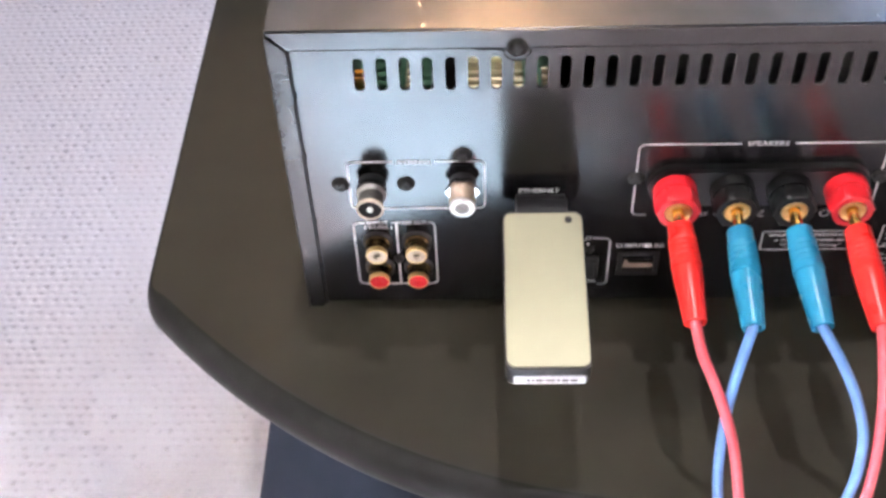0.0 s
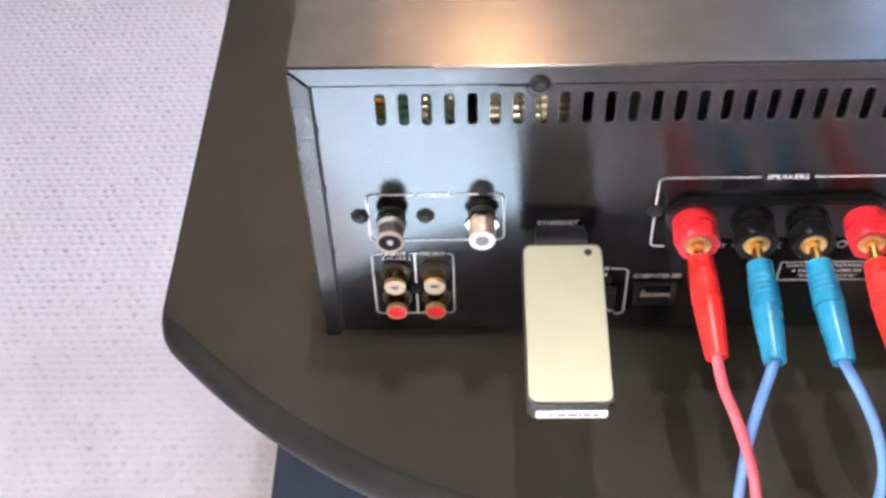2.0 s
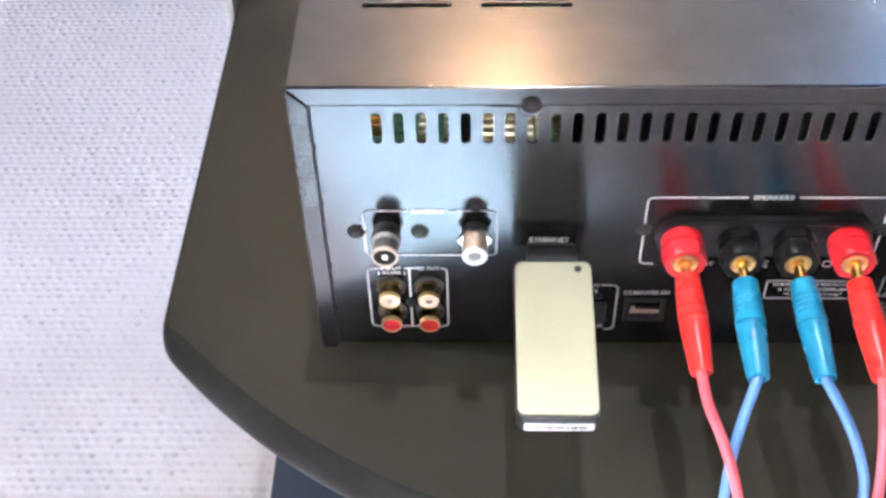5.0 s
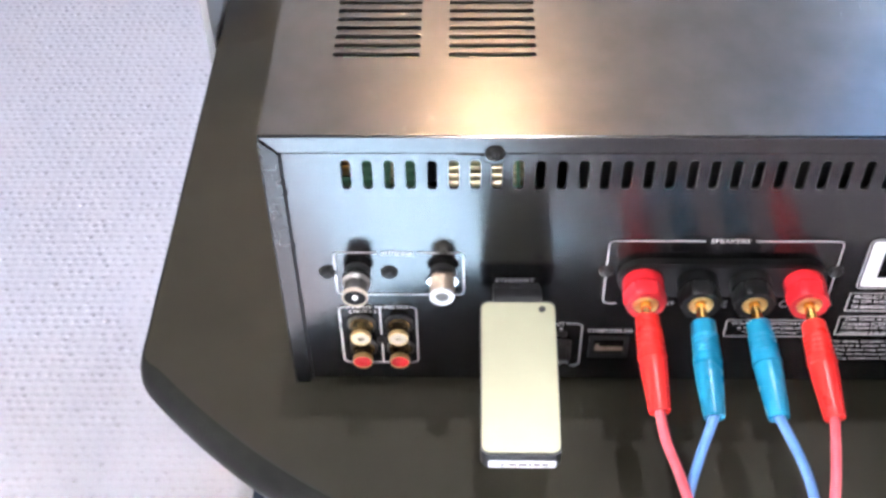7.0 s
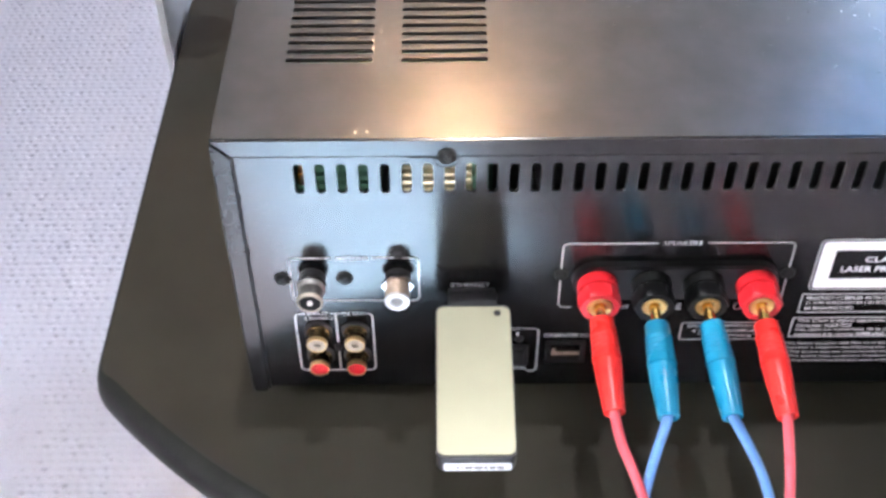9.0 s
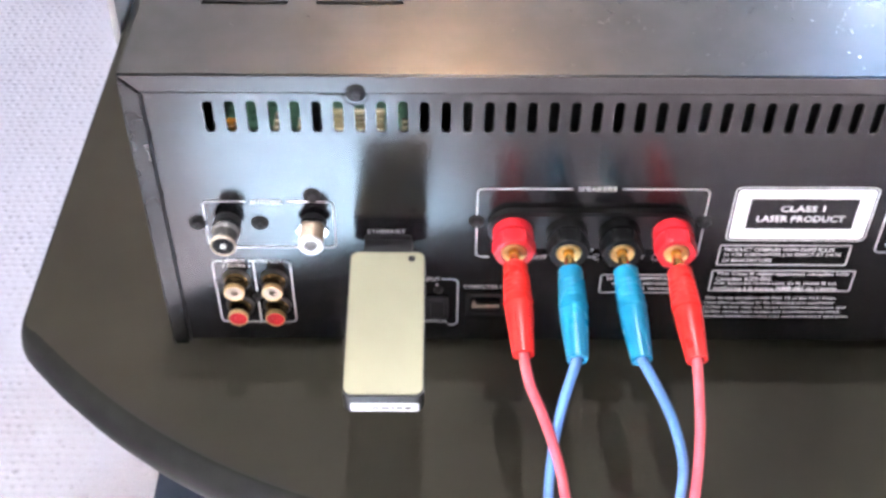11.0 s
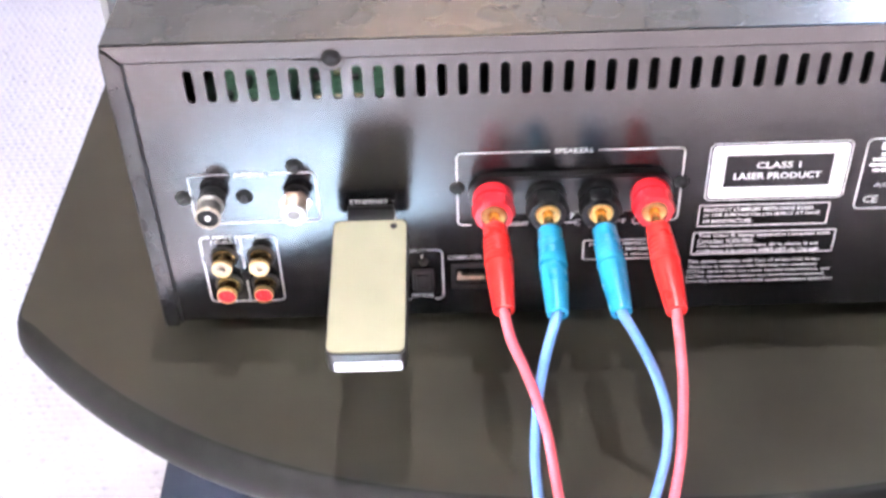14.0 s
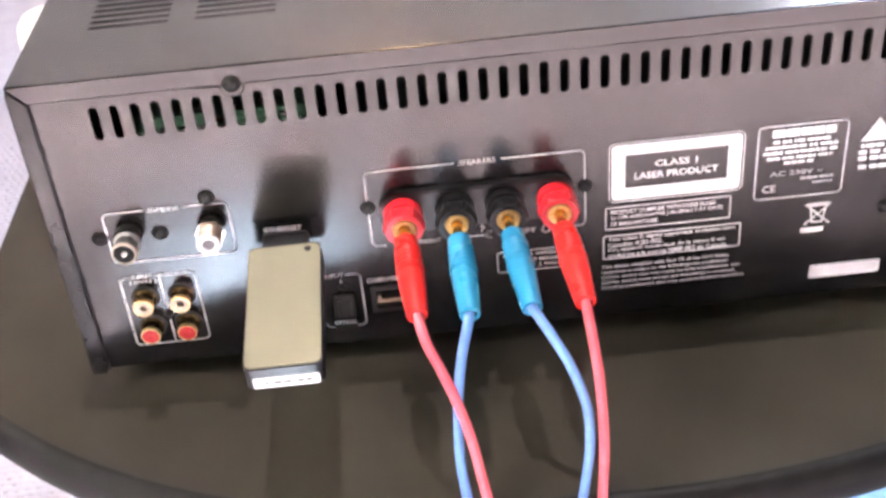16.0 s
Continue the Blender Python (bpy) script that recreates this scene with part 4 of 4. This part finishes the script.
words(TXT, "COMPUTER I/O", 0.1170, 0.1345, 0.0436, 0.0457, PRINT, rear, bold=0.01)
open_frame("printed_frame", 0.1213, 0.2055, 0.0610, 0.0951, [("t", 0.1555, 0.1738), ("l", 0.0760, 0.0825), ("r", 0.0760, 0.0825), ("b", 0.1262, 0.1508), ("b", 0.1675, 0.1998)])
words(TXT, "SPEAKERS", 0.1576, 0.1716, 0.0941, 0.0962, PRINT, rear, bold=0.01)
words(TXT, "RIGHT", 0.1395, 0.1485, 0.0600, 0.0620, PRINT, rear)
words(TXT, "LEFT", 0.1780, 0.1858, 0.0600, 0.0620, PRINT, rear)
bm = bmesh.new()
stroke(bm, [(0.1655, 0.0668), (0.1643, 0.0650), (0.1656, 0.0650), (0.1643, 0.0630)], 0.0005)
part("printed_symbol", bm, PRINT, rear)
bm = bmesh.new()
stroke(bm, [(0.1675 + 0.0014 * math.cos(radians(a)), 0.0610 + 0.0014 * math.sin(radians(a))) for a in range(60, 301, 20)], 0.0005)
part("printed_symbol", bm, PRINT, rear)
bm = bmesh.new()
stroke(bm, [(0.1900 + 0.0016 * math.cos(radians(a)), 0.0610 + 0.0016 * math.sin(radians(a))) for a in range(0, 360, 20)], 0.0005, closed=True)
part("printed_symbol", bm, PRINT, rear)
open_frame("printed_frame", 0.1700, 0.2045, 0.0417, 0.0515, [], 0.0010, 0.0005)
words(TXT, "SPEAKER IMPEDANCE", 0.1722, 0.2023, 0.0488, 0.0504, PRINT, rear)
words(TXT, "4 OHMS MINIMUM", 0.1745, 0.2000, 0.0460, 0.0476, PRINT, rear)
words(TXT, '"Class 2 Wiring"', 0.1770, 0.1990, 0.0429, 0.0449, PRINT, rear)

# laser notice
bm = bmesh.new()
outer, inner = rounded(0.2158, 0.2661, 0.0708, 0.0953, 0.0018, 5), [(u, v) for u, v in rounded(0.2211, 0.2608, 0.0760, 0.0908, 0.0003, 5)]
ao = [bm.verts.new((u, -0.0003, v)) for u, v in outer]
bo = [bm.verts.new((u, -0.0003, v)) for u, v in inner]
for k in range(len(ao)):
    q = (k + 1) % len(ao)
    bm.faces.new((ao[k], ao[q], bo[q], bo[k]))
part("laser_notice", bm, LABEL, rear, "white printed border of the laser notice")
bm = bmesh.new()
stroke(bm, rounded(0.2149, 0.2670, 0.0699, 0.0962, 0.0024, 5), 0.0004, closed=True)
part("printed_frame", bm, PRINT, rear)
words(TXT, "CLASS 1", 0.2326, 0.2490, 0.0845, 0.0874, PRINT, rear, bold=0.02)
words(TXT, "LASER PRODUCT", 0.2247, 0.2572, 0.0795, 0.0825, PRINT, rear, bold=0.02)
open_frame("printed_frame", 0.2136, 0.2630, 0.0572, 0.0674, [], 0.0005, 0.0005)
for k, s in enumerate(("PRODUCT COMPLIES WITH DHHS RULES", "21 CFR SUBCHAPTER J IN EFFECT AT DATE", "OF MANUFACTURE.")):
    words(TXT, s, 0.2155, (0.2570, 0.2600, 0.2345)[k], 0.0642 - k * 0.0028, 0.0662 - k * 0.0028, PRINT, rear, bold=0.014)
open_frame("printed_frame", 0.2127, 0.2677, 0.0430, 0.0540, [], 0.0005, 0.0005)
for k, s in enumerate(("This Class B digital apparatus complies with", "Canadian ICES-003.", "Cet appareil num\u00e9rique de la classe B est", "conforme \u00e0 la norme NMB-003 du Canada.")):
    words(TXT, s, 0.2145, (0.2655, 0.2365, 0.2620, 0.2630)[k], 0.0511 - k * 0.00255, 0.0532 - k * 0.00255, PRINT, rear, bold=0.014)
for k, s in enumerate(("This device complies with Part 15 of the FCC Rules.", "Operation is subject to the following two conditions:", "(1)This device may not cause harmful interference, and",
                       "(2)This device must accept any interference received,", "including interference that may cause undesired operation.")):
    words(TXT, s, 0.2120, (0.2640, 0.2635, 0.2685, 0.2670, 0.2710)[k], 0.0378 - k * 0.0026, 0.0398 - k * 0.0026, PRINT, rear, bold=0.014)

# rating plate: maker's mark as a plain block, small print as bars
open_frame("printed_frame", 0.2722, 0.3067, 0.0640, 0.0966, [], 0.0020, 0.0006)
bm = bmesh.new()
for u0, u1 in ((0.2775, 0.2826), (0.2830, 0.2880), (0.2884, 0.2930), (0.2934, 0.2976), (0.2980, 0.3020)):
    bm.faces.new([bm.verts.new((u, -0.0003, v)) for u, v in ((u0, 0.0915), (u1, 0.0915), (u1, 0.0950), (u0, 0.0950))])
part("maker_mark", bm, PRINT, rear)
bars("small_print", [(0.2780, 0.3010, 0.0888, 0.0014), (0.2752, 0.3032, 0.0864, 0.0014), (0.2745, 0.3040, 0.0840, 0.0014), (0.2760, 0.3030, 0.0816, 0.0013), (0.2830, 0.2950, 0.0793, 0.0013)])
bars("small_print", [(0.2900, 0.3030, 0.0716, 0.0012), (0.2950, 0.3030, 0.0694, 0.0010)], GREYPRINT)
words(TXT, "AC 230V ~", 0.2778, 0.2985, 0.0742, 0.0763, GREYPRINT, rear)
words(TXT, "CE", 0.2752, 0.2806, 0.0668, 0.0702, PRINT, rear)

# crossed-out bin
bm = bmesh.new()
stroke(bm, [(0.2955, 0.0585), (0.2966, 0.0507), (0.3006, 0.0507), (0.3018, 0.0585), (0.2955, 0.0585)], 0.0007)
stroke(bm, [(0.2936, 0.0592), (0.3036, 0.0497)], 0.0006)
stroke(bm, [(0.3036, 0.0592), (0.2936, 0.0497)], 0.0006)
stroke(bm, [(0.2947, 0.0592), (0.3024, 0.0592)], 0.0012)
part("printed_symbol", bm, PRINT, rear)
bm = bmesh.new()
bm.faces.new([bm.verts.new((u, -0.0003, v)) for u, v in ((0.2924, 0.0459), (0.3016, 0.0459), (0.3016, 0.0482), (0.2924, 0.0482))])
part("printed_bar", bm, PRINT, rear)
bm = slab(bmesh.new(), rounded(0.2980, 0.3272, 0.0224, 0.0288, 0.0008, 4), on_panel(0.0003), 0.0002)
part("serial_sticker", bm, LABEL, rear, "blank white paper sticker")

# warning triangle and its small print
bm = bmesh.new()
bm.faces.new([bm.verts.new((u, -0.0003, v)) for u, v in ((0.3120, 0.0860), (0.3252, 0.0860), (0.3186, 0.0962))])
part("printed_symbol", bm, PRINT, rear)
bars("small_print", [(0.3125, 0.3300, 0.0830, 0.0018), (0.3120, 0.3310, 0.0802, 0.0018), (0.3120, 0.3320, 0.0774, 0.0018), (0.3125, 0.3290, 0.0735, 0.0018)])
# mains inlet
bm = bmesh.new()
box(bm, 0.345, 0.378, -0.004, 0.0, 0.042, 0.066, 0.002)
part("mains_inlet", bm, BLACKP, receiver, "black plastic mains inlet")


# ---- network adapter ----
def network_adapter():
    """Built level, then tilted down about its panel end."""
    tilt = Matrix.Translation((0.0886, -0.0040, 0.0735)) @ Matrix.Rotation(radians(8.3), 4, "X")
    ad = thing("network_adapter", "slim champagne and black plug-in network adapter", "adapter")
    ad.matrix_world = tilt
    hw = 0.01345
    bm = slab(bmesh.new(), rounded(-hw - 0.0004, hw + 0.0004, -0.0674, -0.0050, 0.0030, 6), lambda u, v, d: Vector((u, v, -0.0007 - d)), 0.0096)
    bmesh.ops.bevel(bm, geom=[e for e in bm.edges if len(e.link_faces) == 2 and e.calc_face_angle(0) > 1.2], offset=0.0005, segments=2, affect="EDGES")
    body = part("body", bm, BLACKP, ad, "black plastic body", smooth=True)
    bm = slab(bmesh.new(), rounded(-hw, hw, -0.0666, -0.0062, 0.0028, 6), lambda u, v, d: Vector((u, v, -d)), 0.0009)
    bmesh.ops.bevel(bm, geom=[e for e in bm.edges if e.calc_face_angle(0) > 1.2], offset=0.00025, segments=2, affect="EDGES")
    top = part("top_plate", bm, CHAMP, ad, "brushed champagne aluminium plate", smooth=True)
    bm = bmesh.new()
    lathe(bm, [(0.0, 0.0), (0.0013, 0.0), (0.0013, 0.0003), (0.0, 0.0003)], 20, Matrix.Translation((0.0088, -0.0092, 0.0)) @ Matrix.Rotation(radians(-90), 4, "X"))
    part("indicator", bm, BLACKP, ad, "small dark indicator lens")
    bm = slab(bmesh.new(), rounded(-0.0112, 0.0122, -0.0098, -0.0048, 0.0008, 4), lambda u, v, d: Vector((u, -0.0677 + d, v)), 0.0003)
    lab = part("end_label", bm, LABEL, ad, "small white paper label with unreadable print")
    bm = bmesh.new()
    x = -0.0070
    for w in (0.0012, 0.0006, 0.0026, 0.0030, 0.0010, 0.0022, 0.0024):
        bm.faces.new([bm.verts.new((u, -0.0679, v)) for u, v in ((x, -0.0081), (x + w, -0.0081), (x + w, -0.0064), (x, -0.0064))])
        x += w + 0.0006
    part("small_print", bm, GREYP, lab)
    part("connector", box(bmesh.new(), -0.009, 0.009, -0.0055, 0.0012, -0.0075, -0.0015, 0.0003), BLACKP, ad)
    return ad


network_adapter()


# ---- loudspeaker plugs and cables ----
def profile_z(y):
    """Height of a cable as it sags away from the panel and over the stand's edge."""
    s = max(0.0, -0.0576 - y)
    return 0.067 - 1.2 * s - 24 * s * s


def speaker_plug(k, end_x, run, plug_mat, wire_mat, colour, lift=0.0, push=0.0):
    plug = thing("speaker_lead", f"{colour} banana plug with its thin {colour} cable, in a binding post", "cable", "loudspeaker leads")
    a, b = Vector((POST_X[k], POST_Y - 0.0005, POST_Z - 0.0004)), Vector((end_x, -0.0576, 0.0672))
    d = (b - a).normalized()
    turn = Vector((0, -1, 0)).rotation_difference(d).to_matrix().to_4x4()
    m = Matrix.Translation(a) @ turn
    n = (b - a).length
    b -= d * push
    deep = Matrix.Translation(a - d * push) @ turn
    part("pin", lathe(bmesh.new(), [(0.0, -0.004), (0.0018, -0.004), (0.0020, 0.0), (0.0020, 0.0072), (0.0, 0.0072)], 20, m), GOLD, plug, "gilt plug pin", smooth=True)
    prof = [(0.0, 0.0060), (0.0040, 0.0060), (0.0044, 0.0065), (0.0045, 0.0108), (0.0048, 0.0114)]
    for s in range(4):
        z = 0.0124 + s * 0.0020
        prof += [(0.00485 + s * 0.00006, z), (0.00462 + s * 0.00006, z + 0.0004), (0.00462 + s * 0.00006, z + 0.0008), (0.00487 + s * 0.00006, z + 0.0012)]
    prof += [(0.00515, 0.0208), (0.0053, 0.0224), (0.0049, 0.0228), (0.0050, 0.0245), (0.0049, 0.0280), (0.0045, n - 0.010), (0.0039, n - 0.0015), (0.0037, n), (0.0025, n), (0.0024, n - 0.002), (0.0, n - 0.002)]
    part("sleeve", lathe(bmesh.new(), prof, 36, deep), plug_mat, plug, f"soft {colour} plastic sleeve with grip rings", smooth=True)
    pts = [b - d * 0.006, b - d * 0.001] + [(x, y, profile_z(y) + lift * max(0.0, 1 - ((y + 0.080) / 0.018) ** 2)) for x, y in run]
    part("wire", tube(bmesh.new(), pts, 0.00185), wire_mat, plug, f"thin flexible {colour} cable", smooth=True)
    return plug


speaker_plug(0, 0.1366, [(0.1387, -0.0625), (0.1425, -0.0679), (0.1462, -0.0729), (0.1495, -0.0776), (0.1518, -0.0820), (0.1536, -0.0863), (0.1562, -0.0920), (0.1590, -0.0985), (0.160, -0.106)], RED_SOFT, WIRE_RED, "red", 0.0022, 0.0020)
speaker_plug(1, 0.1550, [(0.1510, -0.0648), (0.1483, -0.0710), (0.1469, -0.0766), (0.1464, -0.0820), (0.1472, -0.0863), (0.1486, -0.0920), (0.1500, -0.0985), (0.151, -0.106)], BLUE, WIRE_BLUE, "blue", -0.0022)
speaker_plug(2, 0.1771, [(0.1836, -0.0642), (0.1885, -0.0696), (0.1919, -0.0745), (0.1933, -0.0781), (0.1929, -0.0826), (0.1909, -0.0867), (0.1870, -0.0925), (0.1820, -0.0985), (0.179, -0.106)], BLUE, WIRE_BLUE, "blue")
speaker_plug(3, 0.1961, [(0.1973, -0.0655), (0.1982, -0.0716), (0.1984, -0.0773), (0.1981, -0.0826), (0.1971, -0.0867), (0.1952, -0.0925), (0.1932, -0.0985), (0.192, -0.106)], RED_SOFT, WIRE_RED, "red")

# ---- clamp on the stand's flank ----
clamp = thing("clamp", "grey clamp with a rounded white cap gripping the stand's edge", "clamp", at=(-0.0765, 0.29, 0.0))
part("plate", box(bmesh.new(), -0.0022, 0.0020, -0.040, 0.055, -0.075, 0.0435, 0.0006), POT, clamp, "flat pale grey plastic plate")
part("jaw", box(bmesh.new(), 0.0015, 0.022, -0.030, 0.045, -0.034, -0.0222, 0.001), POT, clamp)
up = Matrix.Translation((0.0185, -0.026, 0.0)) @ Matrix.Rotation(radians(-90), 4, "X")
prof = [(0.0, 0.0432), (0.0190, 0.0432), (0.0205, 0.0446), (0.0208, 0.0500), (0.0196, 0.0570), (0.0160, 0.0620), (0.0, 0.0640)]
part("cap", lathe(bmesh.new(), prof, 48, up), WHITEP, clamp, "smooth rounded white cap", smooth=True)
